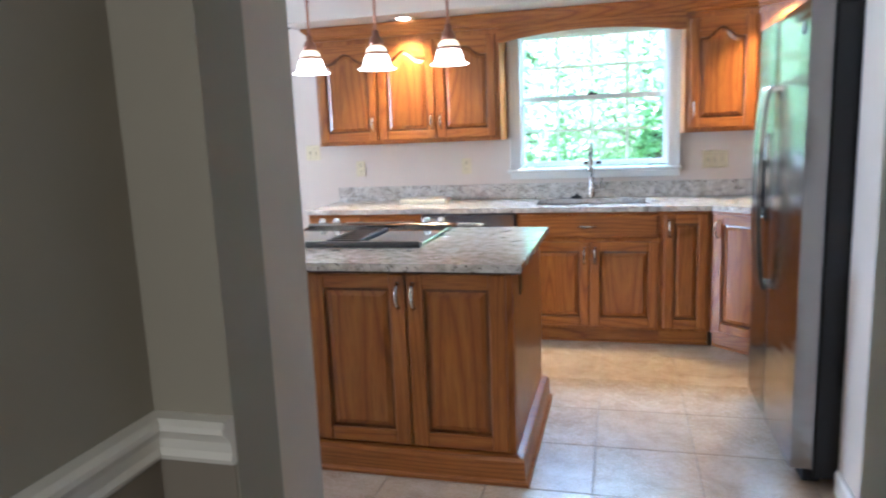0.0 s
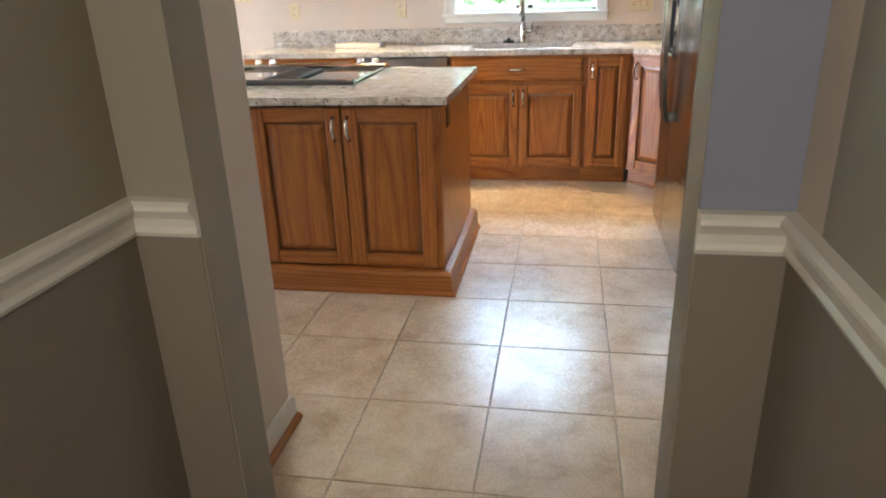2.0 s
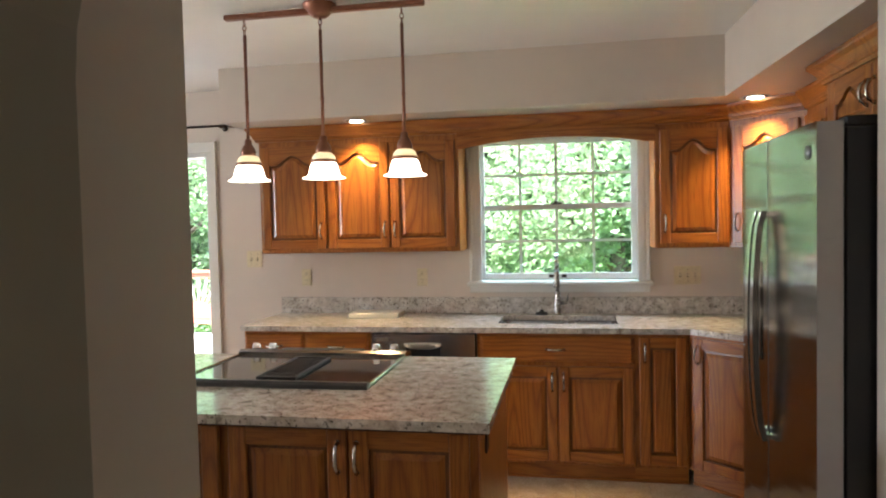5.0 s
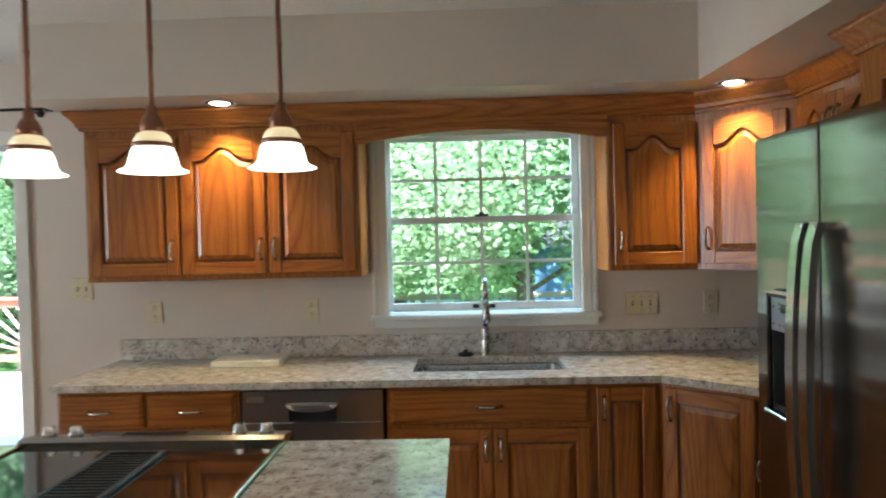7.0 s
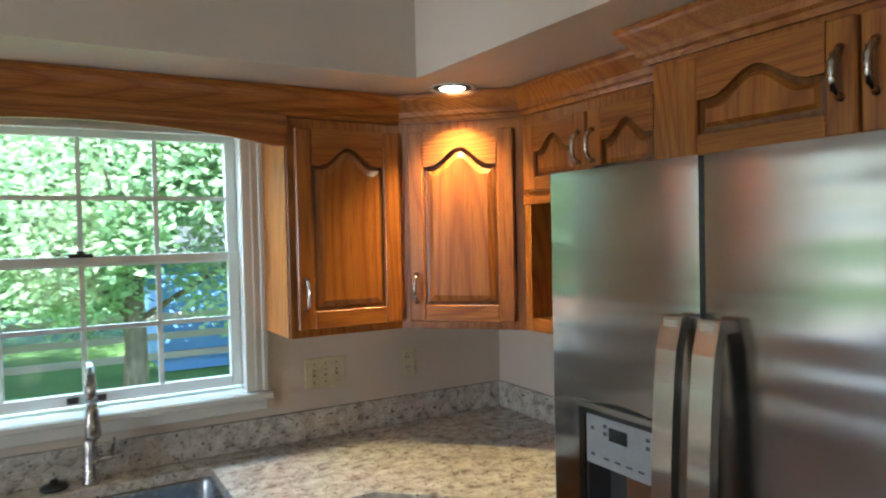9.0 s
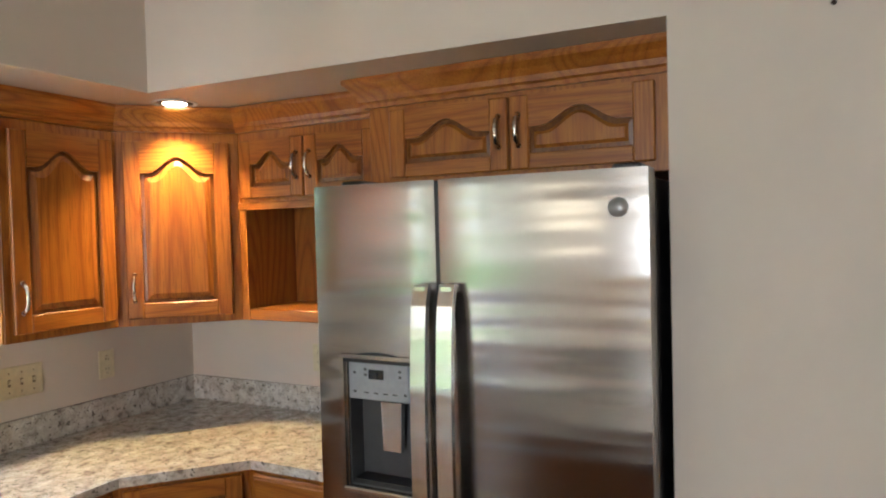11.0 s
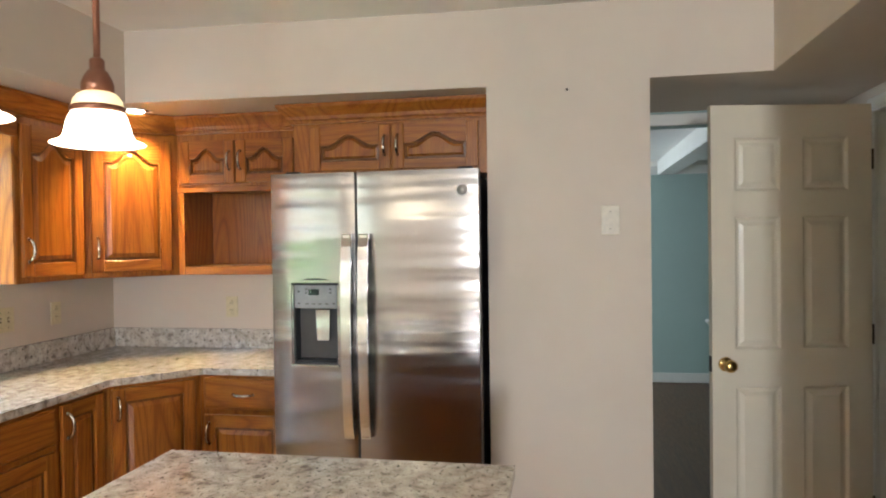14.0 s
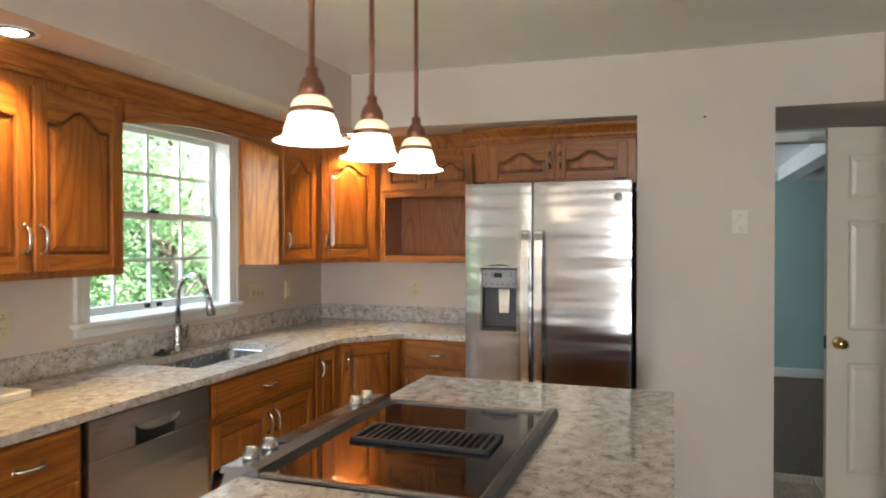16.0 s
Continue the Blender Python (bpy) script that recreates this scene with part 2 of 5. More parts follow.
WOODFLOOR = oak("dark_wood_floor", "x", 0.2)
DECKW = plain("sunlit_deck_boards", (0.6, 0.54, 0.46), 0.75)
RAILW = plain("red_stained_wood", (0.33, 0.1, 0.055), 0.6)
BALW = plain("weathered_balusters", (0.5, 0.42, 0.34), 0.7)
UNDERW = plain("dark_underlay", (0.06, 0.03, 0.015), 0.7)
FENCEW = plain("weathered_fence_wood", (0.36, 0.32, 0.27), 0.85)
BLUEP = plain("blue_painted_siding", (0.13, 0.26, 0.5), 0.7)
LAWN = ground_mat("lawn", (0.05, 0.12, 0.02), (0.12, 0.22, 0.045), 1.5)
LEAF = leaf_mat("leaves", (0.2, 0.3, 0.15), (0.42, 0.52, 0.32))
LEAFD = leaf_mat("dark_leaves", (0.05, 0.11, 0.05), (0.14, 0.23, 0.1))
BARK = bark_mat("bark")


# ---- mesh helpers ----
def box(bm, x0, x1, y0, y1, z0, z1, b=0.0):
    made = bmesh.ops.create_cube(bm, size=1, matrix=Matrix.Translation(((x0 + x1) / 2, (y0 + y1) / 2, (z0 + z1) / 2)) @ Matrix.Diagonal((abs(x1 - x0), abs(y1 - y0), abs(z1 - z0), 1)))
    if b:
        edges = list({e for v in made["verts"] for e in v.link_edges})
        bmesh.ops.bevel(bm, geom=edges, offset=b, segments=1, affect="EDGES", clamp_overlap=True)
    return bm


def prism(bm, pts, lo, hi, plane="xz"):
    """A flat outline drawn out from lo to hi: across y for xz, across z for xy, across x for yz."""
    def put(a, b, c):
        return {"xz": (a, c, b), "xy": (a, b, c), "yz": (c, a, b)}[plane]
    rows = [[bm.verts.new(put(a, b, c)) for a, b in pts] for c in (lo, hi)]
    n = len(pts)
    faces = [bm.faces.new(rows[0]), bm.faces.new(list(reversed(rows[1])))]
    faces += [bm.faces.new((rows[0][k], rows[1][k], rows[1][(k + 1) % n], rows[0][(k + 1) % n])) for k in range(n)]
    bmesh.ops.recalc_face_normals(bm, faces=faces)
    return bm


def lathe(bm, profile, at=(0, 0, 0), segs=24, axis="z"):
    rings = []
    for r, h in profile:
        ring = []
        for k in range(segs):
            a = 2 * math.pi * k / segs
            u, v = r * math.cos(a), r * math.sin(a)
            p = {"z": (u, v, h), "y": (u, h, v), "x": (h, u, v)}[axis]
            ring.append(bm.verts.new((at[0] + p[0], at[1] + p[1], at[2] + p[2])))
        rings.append(ring)
    faces = []
    for lo, hi in zip(rings, rings[1:]):
        for k in range(segs):
            f = bm.faces.new((lo[k], lo[(k + 1) % segs], hi[(k + 1) % segs], hi[k]))
            f.smooth = True
            faces.append(f)
    for ring, (r, _) in ((rings[0], profile[0]), (rings[-1], profile[-1])):
        if r > 1e-4:
            faces.append(bm.faces.new(ring))
    bmesh.ops.recalc_face_normals(bm, faces=faces)
    return bm


def tube(bm, pts, radii, segs=10):
    """A round rod along points; radii is one number or one for each point."""
    pts = [Vector(p) for p in pts]
    radii = radii if isinstance(radii, (list, tuple)) else [radii] * len(pts)
    rings, side = [], None
    for k, p in enumerate(pts):
        way = (pts[min(k + 1, len(pts) - 1)] - pts[max(k - 1, 0)]).normalized()
        if side is None:
            side = way.orthogonal().normalized()
        side = (side - way * side.dot(way)).normalized()
        other = way.cross(side)
        rings.append([bm.verts.new(p + radii[k] * (math.cos(2 * math.pi * j / segs) * side + math.sin(2 * math.pi * j / segs) * other)) for j in range(segs)])
    faces = []
    for lo, hi in zip(rings, rings[1:]):
        for j in range(segs):
            f = bm.faces.new((lo[j], lo[(j + 1) % segs], hi[(j + 1) % segs], hi[j]))
            f.smooth = True
            faces.append(f)
    faces += [bm.faces.new(rings[0]), bm.faces.new(rings[-1])]
    bmesh.ops.recalc_face_normals(bm, faces=faces)
    return bm


def moulding(bm, section, path, side=1):
    """A section of (out, up) points swept along a level path of (x, y), z from the section, mitred; out points to the right of the way (side 1)."""
    rows = []
    n = len(path)
    for k, p in enumerate(path):
        p = Vector(p)
        a = (p - Vector(path[k - 1])).normalized() if k else (Vector(path[1]) - p).normalized()
        b = (Vector(path[k + 1]) - p).normalized() if k < n - 1 else a
        na, nb = Vector((a.y, -a.x)) * side, Vector((b.y, -b.x)) * side
        m = (na + nb).normalized()
        m /= max(0.3, m.dot(na))
        rows.append([bm.verts.new((p.x + o * m.x, p.y + o * m.y, u)) for o, u in section])
    s = len(section)
    faces = [bm.faces.new((lo[j], lo[(j + 1) % s], hi[(j + 1) % s], hi[j])) for lo, hi in zip(rows, rows[1:]) for j in range(s)]
    faces += [bm.faces.new(rows[0]), bm.faces.new(rows[-1])]
    bmesh.ops.recalc_face_normals(bm, faces=faces)
    return bm


def mesh(name, bm, mat):
    me = bpy.data.meshes.new(name)
    bm.to_mesh(me)
    bm.free()
    me.materials.append(mat)
    return me


def part(name, bm, mat, parent, label=""):
    ob = new(name, mesh(name, bm, mat))
    ob.parent = parent
    if label:
        tagged(ob, label)
    return ob


def thing(name, m, label, category, group="", kind=""):
    ob = new(name)
    ob.empty_display_size = 0.1
    ob.matrix_basis = m
    return tagged(ob, label, category, group, kind)


def structure(name, bm, mat, label, category):
    return tagged(new(name, mesh(name, bm, mat)), label, category, "", "structure")


def B():
    return bmesh.new()


# ---- structure ----
CZ, SZ = 2.51, 2.175  # ceiling and soffit heights
bm = B()
for x0, x1, z0, z1 in ((-8.65, -4.15, -0.1, CZ), (-4.15, -2.35, 2.07, CZ), (-4.15, -2.35, -0.1, 0.0), (-2.35, -0.41, -0.1, CZ), (-0.41, 0.706, -0.1, 1.09), (-0.41, 0.706, 2.10, CZ), (0.706, 1.99, -0.1, CZ)):
    box(bm, x0, x1, 5.35, 5.5, z0, z1)
structure("wall_north", bm, WALL, "warm beige painted kitchen wall around window and patio door", "wall")
bm = B()
box(bm, 1.80, 1.99, 3.03, 5.35, 0, SZ)
prism(bm, [(1.14, 2.342), (1.99, 2.342), (1.99, 3.03), (1.148, 3.03)], 0, CZ, "xy")
structure("wall_east", bm, WALL, "warm beige painted wall beside the refrigerator recess", "wall")
bm = B()
box(bm, -1.905, 1.078, 4.735, 5.35, SZ, CZ)
structure("soffit_north", bm, WALL, "dropped beige drywall soffit over the wall cabinets", "soffit")
bm = B()
prism(bm, [(1.148, 3.03), (1.99, 3.03), (1.99, 5.35), (1.078, 5.35), (1.078, 4.735)], SZ, CZ, "xy")
structure("soffit_east", bm, WALL, "dropped beige drywall soffit over the refrigerator recess", "soffit")
bm = prism(B(), [(-0.40, 1.43), (0.89, 1.43), (0.89, 1.31), (1.99, 1.31), (1.99, 2.342), (1.14, 2.342), (1.13, 1.86), (-0.40, 1.86)], SZ, CZ, "xy")
structure("soffit_hall", bm, WALL, "dropped beige drywall soffit over the hall", "soffit")
bm = B()
box(bm, -8.65, -0.40, 1.71, 1.86, 0, CZ)
box(bm, -0.55, -0.40, 1.43, 1.71, 0, CZ)
structure("wall_south", bm, WALL, "warm beige painted kitchen wall beside the arch", "wall")
# unseen end wall; its opening is there only for the west fill lamp
bm = B()
for y0, y1, z0, z1 in ((1.86, 1.9, 0, CZ), (2.46, 5.35, 0, CZ), (1.9, 2.46, 0, 0.9), (1.9, 2.46, 2.2, CZ)):
    box(bm, -8.65, -8.5, y0, y1, z0, z1)
structure("wall_west", bm, WALL, "plain beige unseen end wall, opened for the west fill lamp", "wall")
bm = B()
box(bm, -8.65, 1.99, 1.16, 5.5, CZ, CZ + 0.12)
structure("ceiling", bm, CEIL, "off-white painted flat kitchen ceiling", "ceiling")
# wall with the arch, its opening cut as an outline
AX0, AX1, AY0, AY1, SPRING, RISE = -0.268, 0.704, 1.29, 1.43, 1.68, 0.42
PW, PE = -0.42, 0.868  # passage wall faces
arch = [(AX0, 0), (AX0, SPRING)] + [((AX0 + AX1) / 2 - (AX1 - AX0) / 2 * math.cos(math.pi * k / 24), SPRING + RISE * math.sin(math.pi * k / 24)) for k in range(1, 24)] + [(AX1, SPRING), (AX1, 0)]
bm = B()
prism(bm, [(-0.65, 0)] + arch + [(0.89, 0), (0.89, CZ), (-0.65, CZ)], AY0, AY1, "xz")
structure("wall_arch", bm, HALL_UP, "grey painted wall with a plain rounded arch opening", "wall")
# skin over the grey pier; its blue stands for cool light falling there
structure("wall_arch_pier", box(B(), AX1 + 0.002, PE - 0.0005, AY0 - 0.003, AY0 - 0.0002, 0.955, 2.30), PIER_COOL_LIGHT, "thin skin on the arch pier with cool light in its colour", "wall")
bm = B()
box(bm, 0.89, 1.56, 1.16, 1.31, 2.06, CZ)
box(bm, 1.56, 1.99, 1.16, 1.31, 0, CZ)
box(bm, PE, 0.89, 1.16, AY0, 0, CZ)
structure("wall_hall", bm, WALL, "beige painted hall wall around the panelled door", "wall")
bm = B()
box(bm, 0.95, 1.9, 0.35, 0.45, 0, CZ)
box(bm, 1.7, 1.8, 0.45, 1.16, 0, CZ)
structure("wall_closet", bm, WALL, "plain beige painted wall inside the closet", "wall")
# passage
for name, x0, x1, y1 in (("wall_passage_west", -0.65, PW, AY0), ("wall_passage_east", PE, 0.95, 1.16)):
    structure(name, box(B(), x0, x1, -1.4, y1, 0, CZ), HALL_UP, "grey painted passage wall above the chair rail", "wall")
# unseen end wall, its opening invented for the passage fill lamp
bm = B()
for x0, x1, z0, z1 in ((-0.65, -0.3, 0, CZ), (0.6, 0.95, 0, CZ), (-0.3, 0.6, 0, 0.9), (-0.3, 0.6, 2.1, CZ)):
    box(bm, x0, x1, -1.55, -1.4, z0, z1)
structure("wall_passage_south", bm, HALL_UP, "grey painted unseen end wall, opened for the added passage lamp", "wall")
bm = B()
box(bm, PW, PW + 0.004, -1.4, AY0 - 0.004, 0.0, 0.90)
box(bm, PE - 0.004, PE, -1.4, AY0 - 0.004, 0.0, 0.90)
box(bm, PW, AX0 - 0.004, AY0 - 0.004, AY0, 0, 0.90)
box(bm, AX1 + 0.004, PE, AY0 - 0.004, AY0, 0, 0.90)
structure("dado", bm, HALL_LOW, "taupe painted lower wall below the chair rail", "wall")
# unseen closed room, added to keep blue sky light out of the passage
bm = B()
for x0, x1, y0, y1, z0, z1 in ((-2.1, 2.3, -4.3, -4.2, 0, CZ), (-2.2, -2.1, -4.3, -1.4, 0, CZ), (2.3, 2.4, -4.3, -1.4, 0, CZ), (-2.1, -0.65, -1.5, -1.4, 0, CZ), (0.9, 2.3, -1.5, -1.4, 0, CZ)):
    box(bm, x0, x1, y0, y1, z0, z1)
box(bm, -2.2, 2.4, -4.3, -1.4, -0.1, -0.006)
box(bm, -2.2, 2.4, -4.3, -3.2, CZ, CZ + 0.12)
box(bm, -2.2, -0.65, -3.2, -1.4, CZ, CZ + 0.12)
box(bm, 0.9, 2.4, -3.2, -1.4, CZ, CZ + 0.12)
structure("wall_back_room", bm, WALL, "unseen plain beige box keeping sky light out of the passage", "wall")
bm = B()
# the stretch beyond the end wall is an unseen overhang to block the sun
box(bm, -0.65, 0.9, -3.2, 1.16, CZ, CZ + 0.12)
box(bm, 0.9, 2.1, 0.3, 1.16, CZ, CZ + 0.12)
structure("ceiling_passage", bm, CEIL, "off-white painted passage ceiling, carried past the end wall against the sun", "ceiling")
RAIL = [(0, 0.872), (0.012, 0.872), (0.017, 0.882), (0.012, 0.893), (0.015, 0.912), (0.026, 0.926), (0.034, 0.934), (0.034, 0.944), (0.024, 0.952), (0, 0.954)]
for name_path in ([(PW, -1.4), (PW, AY0), (AX0, AY0)], [(AX1, AY0), (PE, AY0), (PE, -1.4)]):
    structure("chair_rail", moulding(B(), RAIL, name_path), TRIM, "off-white moulded wooden chair rail on the passage wall", "chair rail")
# floors
bm = B()
box(bm, -0.65, 0.9, -1.55, 1.36, -0.1, -0.006)
box(bm, 0.9, 2.1, 0.35, 1.31, -0.1, -0.006)
structure("floor_passage", bm, WOODFLOOR, "dark brown wooden floor of the passage", "floor")
bm = B()
box(bm, -8.65, 2.05, 1.36, 5.5, -0.1, -0.004)
kitchen_floor = structure("floor", bm, GROUT, "beige mottled ceramic tile kitchen floor with grey grout", "floor")
# teal room beyond the hall
TX, TZ = 5.47, 2.27
bm = B()
box(bm, TX, TX + 0.15, -3.0, 4.2, 0, TZ)
box(bm, 1.99, TX, 4.05, 4.2, 0, TZ)
box(bm, 1.99, TX, -3.15, -3.0, 0, TZ)
box(bm, 1.99, 2.1, -3.0, 1.42, 0, TZ)
box(bm, 1.99, 2.1, 2.28, 4.05, 0, TZ)
box(bm, 1.99, 2.1, 1.42, 2.28, 2.10, TZ)
structure("wall_teal_room", bm, TEAL, "pale teal painted walls of the room past the hall", "wall")
bm = B()
box(bm, 1.99, TX + 0.15, -3.15, 4.2, TZ, TZ + 0.1)
structure("ceiling_teal_room", bm, CEIL, "off-white ceiling of the teal room", "ceiling")
bm = B()
box(bm, 2.05, TX + 0.15, -3.15, 4.2, -0.1, 0.0)
structure("floor_teal_room", bm, WOODFLOOR, "dark brown hardwood floor of the teal room", "floor")
bm = B()
box(bm, TX - 0.018, TX, -3.0, 4.05, 0, 0.1, 0.004)
structure("baseboard_teal_room", bm, TRIM, "white painted baseboard under the teal wall", "baseboard")
bm = moulding(B(), [(0, 2.14), (0.02, 2.14), (0.09, 2.22), (0.09, 2.268), (0, 2.268)], [(TX, -3.0), (TX, 4.05)], -1)
structure("trim_teal_room", bm, TRIM, "white crown moulding along the teal wall", "trim")
bm = B()
box(bm, 2.1, TX - 0.09, 1.62, 1.78, 2.13, TZ)
structure("trim_beam", bm, TRIM, "white boxed ceiling beam in the teal room", "trim")
# baseboards and casings
SKIRT = [(0, 0), (0.014, 0), (0.014, 0.075), (0.008, 0.088), (0, 0.09)]
structure("baseboard_arch", moulding(B(), SKIRT, [(-0.40, 1.432), (-0.40, 1.86), (-8.5, 1.86)], 1), TRIM, "white painted baseboard beside the arch", "baseboard")
structure("shoe_moulding", moulding(B(), [(0.014, 0), (0.032, 0), (0.029, 0.012), (0.014, 0.02)], [(-0.40, 1.432), (-0.40, 1.88)], 1), OAKY, "stained oak quarter-round at the foot of the baseboard", "trim")
structure("baseboard_east", moulding(B(), SKIRT, [(1.14, 2.349), (1.148, 3.02)], -1), TRIM, "white painted baseboard on the kitchen wall", "baseboard")
bm = B()
for s0, s1 in ((1.545, 1.61),):
    box(bm, s0, s1, 1.31, 1.328, 0, 2.06, 0.003)
    box(bm, s0 + 0.012, s1 - 0.012, 1.328, 1.336, 0, 2.06, 0.002)
box(bm, 0.892, 1.61, 1.31, 1.328, 2.06, 2.125, 0.003)
box(bm, 0.90, 1.598, 1.328, 1.336, 2.072, 2.113, 0.002)
box(bm, 1.545, 1.56, 1.17, 1.31, 0, 2.06)
structure("trim_door_casing", bm, TRIM, "off-white moulded casing around the hall doorway", "trim")
bm = B()
for x0, x1, y0, y1, z0, z1 in ((1.965, 1.99, 1.36, 1.42, 0, 2.10), (1.965, 1.99, 2.28, 2.339, 0, 2.10), (1.965, 1.99, 1.36, 2.339, 2.10, 2.16)):
    box(bm, x0, x1, y0, y1, z0, z1, 0.003)
structure("trim_hall_opening", bm, TRIM, "off-white casing around the opening to the teal room", "trim")


# ---- cabinet parts; local x across, y back from the face, z up ----
def pull(parent, x, z, upright=True, y=-0.02, size=0.1):
    bm = B()
    path, radii = [], []
    for k in range(13):
        u = k / 12 * 2 - 1
        a, out = u * size / 2, -0.026 * (1 - abs(u) ** 3) - 0.004
        p = (x, y + out, z + a) if upright else (x + a, y + out, z)
        path.append(p)
        radii.append(0.0052 + 0.0032 * math.cos(3 * math.pi * u) ** 2)
    tube(bm, path, radii, 8)
    for u in (-1, 1):
        p = (x, y, z + u * size / 2) if upright else (x + u * size / 2, y, z)
        lathe(bm, [(0.009, 0.0), (0.009, -0.003), (0.006, -0.006)], p, 10, "y")
    return part("handle", bm, NICKEL, parent, "satin nickel curved pull handle")


def arch_rise(u, rise):
    u = abs(u)
    return rise * (0.5 + 0.5 * math.cos(math.pi * u / 0.78)) if u < 0.78 else 0.0


def cab_door(parent, x0, x1, z0, z1, grip="", rise=0.0, stile=0.058, grip_low=True, rail=0.06):
    """A raised-panel door lying over the face; rise lifts the top rail's lower edge into a cathedral arch."""
    w = x1 - x0
    stile = min(stile, w * 0.24)
    bm = B()
    box(bm, x0, x0 + stile, -0.02, -0.001, z0, z1, 0.004)
    box(bm, x1 - stile, x1, -0.02, -0.001, z0, z1, 0.004)
    box(bm, x0 + 0.01, x1 - 0.01, -0.004, -0.0005, z0 + 0.01, z1 - 0.01)
    door = part("door", bm, OAKV, parent)
    a, b = x0 + stile, x1 - stile
    low, top = z0 + rail, z1 - rail - rise
    n = 24 if rise else 1
    curve = [(a + (b - a) * k / n, top + arch_rise(2 * k / n - 1, rise)) for k in range(n + 1)]
    bm = B()
    box(bm, a, b, -0.0195, -0.001, z0, low, 0.003)
    part("rail", bm, OAKH, door)
    bm = B()
    prism(bm, curve + [(b, z1), (a, z1)], -0.0195, -0.001)
    part("rail", bm, OAKH, door)
    # raised field with sloping borders
    bm = B()
    inset, cx, cz = 0.034, (a + b) / 2, (low + top) / 2
    inset = min(inset, (b - a) * 0.2, (top - low) * 0.3)
    outer = [(a, low), (b, low)] + list(reversed(curve))
    sx = (b - a - 2 * inset) / (b - a)
    inner = [(cx + (x - cx) * sx, low + inset if k < 2 else z - inset) for k, (x, z) in enumerate(outer)]
    lip = [(cx + (x - cx) * (1 - 0.028 / (b - a)), z + (0.014 if k < 2 else -0.014)) for k, (x, z) in enumerate(outer)]
    r1 = [bm.verts.new((x, -0.008, z)) for x, z in lip]
    r2 = [bm.verts.new((x, -0.0165, z)) for x, z in inner]
    m = len(outer)
    fs = [bm.faces.new((p[k], p[(k + 1) % m], q[(k + 1) % m], q[k])) for p, q in ((r1, r2),) for k in range(m)]
    fs.append(bm.faces.new(r2))
    bmesh.ops.recalc_face_normals(bm, faces=fs)
    if fs[-1].normal.y > 0:
        bmesh.ops.reverse_faces(bm, faces=fs)
    part("panel", bm, OAKV, door)
    # ring round the field, dark for the recess shade as well as stain
    bm = B()
    g0 = [bm.verts.new((x, -0.006, z)) for x, z in outer]
    g1 = [bm.verts.new((x, -0.008, z)) for x, z in lip]
    fs = [bm.faces.new((g0[k], g0[(k + 1) % m], g1[(k + 1) % m], g1[k])) for k in range(m)]
    bmesh.ops.recalc_face_normals(bm, faces=fs)
    if fs[0].normal.y > 0:
        bmesh.ops.reverse_faces(bm, faces=fs)
    part("groove", bm, OAKDARK, door, "stain and recess shade coloured dark in the panel groove")
    if grip:
        gx = x0 + 0.028 if grip == "l" else x1 - 0.028
        tall = min(0.1, (z1 - z0) * 0.42)
        pull(door, gx, z0 + 0.05 + tall / 2 + 0.02 if grip_low else z1 - 0.04 - tall / 2, True, -0.02, tall)
    return door


def drawer(parent, x0, x1, z0, z1, grips=1):
    bm = B()
    box(bm, x0, x1, -0.016, -0.001, z0, z1, 0.005)
    box(bm, x0 + 0.012, x1 - 0.012, -0.021, -0.016, z0 + 0.012, z1 - 0.012, 0.004)
    ob = part("drawer_front", bm, OAKH, parent)
    pull(ob, (x0 + x1) / 2, (z0 + z1) / 2, False, -0.021)
    return ob


def cabinet(name, m, w, z0, z1, depth, label, group):
    c = thing(name, m, label, "cabinet", group)
    bm = B()
    box(bm, 0.0, w, 0.02, depth, z0, z1)
    part("carcass", bm, OAKV, c)
    bm = B()
    box(bm, 0, w, 0, 0.02, z0, z1, 0.002)
    part("face_frame", bm, OAKV, c)
    return c


def toe(parent, x0, x1, y=0.06):
    bm = B()
    box(bm, x0, x1, y, y + 0.018, 0.0, 0.104)
    box(bm, x0, x1, y - 0.012, y, 0.0, 0.016, 0.004)
    part("toe_kick", bm, OAKH, parent, "dark-stained oak toe kick")


# upper cabinets on the north wall
UP, BASE = "wall cabinets with cathedral doors", "base cabinets with raised-panel doors"
c = cabinet("wall_cabinet", pose(-1.80, 5.045, -0.02), 1.344, 1.36, 2.11, 0.303, "honey oak three-door wall cabinet with cathedral arched doors", UP)
for x0, x1, g in ((0.022, 0.462, "r"), (0.48, 0.895, "r"), (0.907, 1.325, "l")):
    cab_door(c, x0, x1, 1.388, 2.065, g, 0.062)
bm = B()
box(bm, 1.3445, 1.35, 0.004, 0.301, 1.362, 2.105)
part("end_panel", bm, OAKPALE, c, "pale oak veneer end panel")
c = cabinet("wall_cabinet", pose(0.746, 5.045, -0.02), 0.42, 1.36, 2.11, 0.303, "honey oak single-door wall cabinet beside the window", UP)
cab_door(c, 0.024, 0.405, 1.388, 2.065, "l", 0.062)
bm = B()
box(bm, -0.006, -0.0005, 0.004, 0.301, 1.362, 2.105)
part("end_panel", bm, OAKPALE, c, "pale oak veneer end panel")
# corner unit set across the corner
D1, D2 = Vector((1.166, 5.045)), Vector((1.486, 4.725))
c = thing("corner_wall_cabinet", pose(D1.x, D1.y, -0.02, 0, 0, -45), "honey oak diagonal corner wall cabinet with arched door", "cabinet", UP)
turn45 = Matrix.Rotation(radians(45), 2)
pent = [turn45 @ (Vector(p) - D1) for p in (tuple(D1), tuple(D2), (1.798, 4.725), (1.798, 5.348), (1.166, 5.348))]
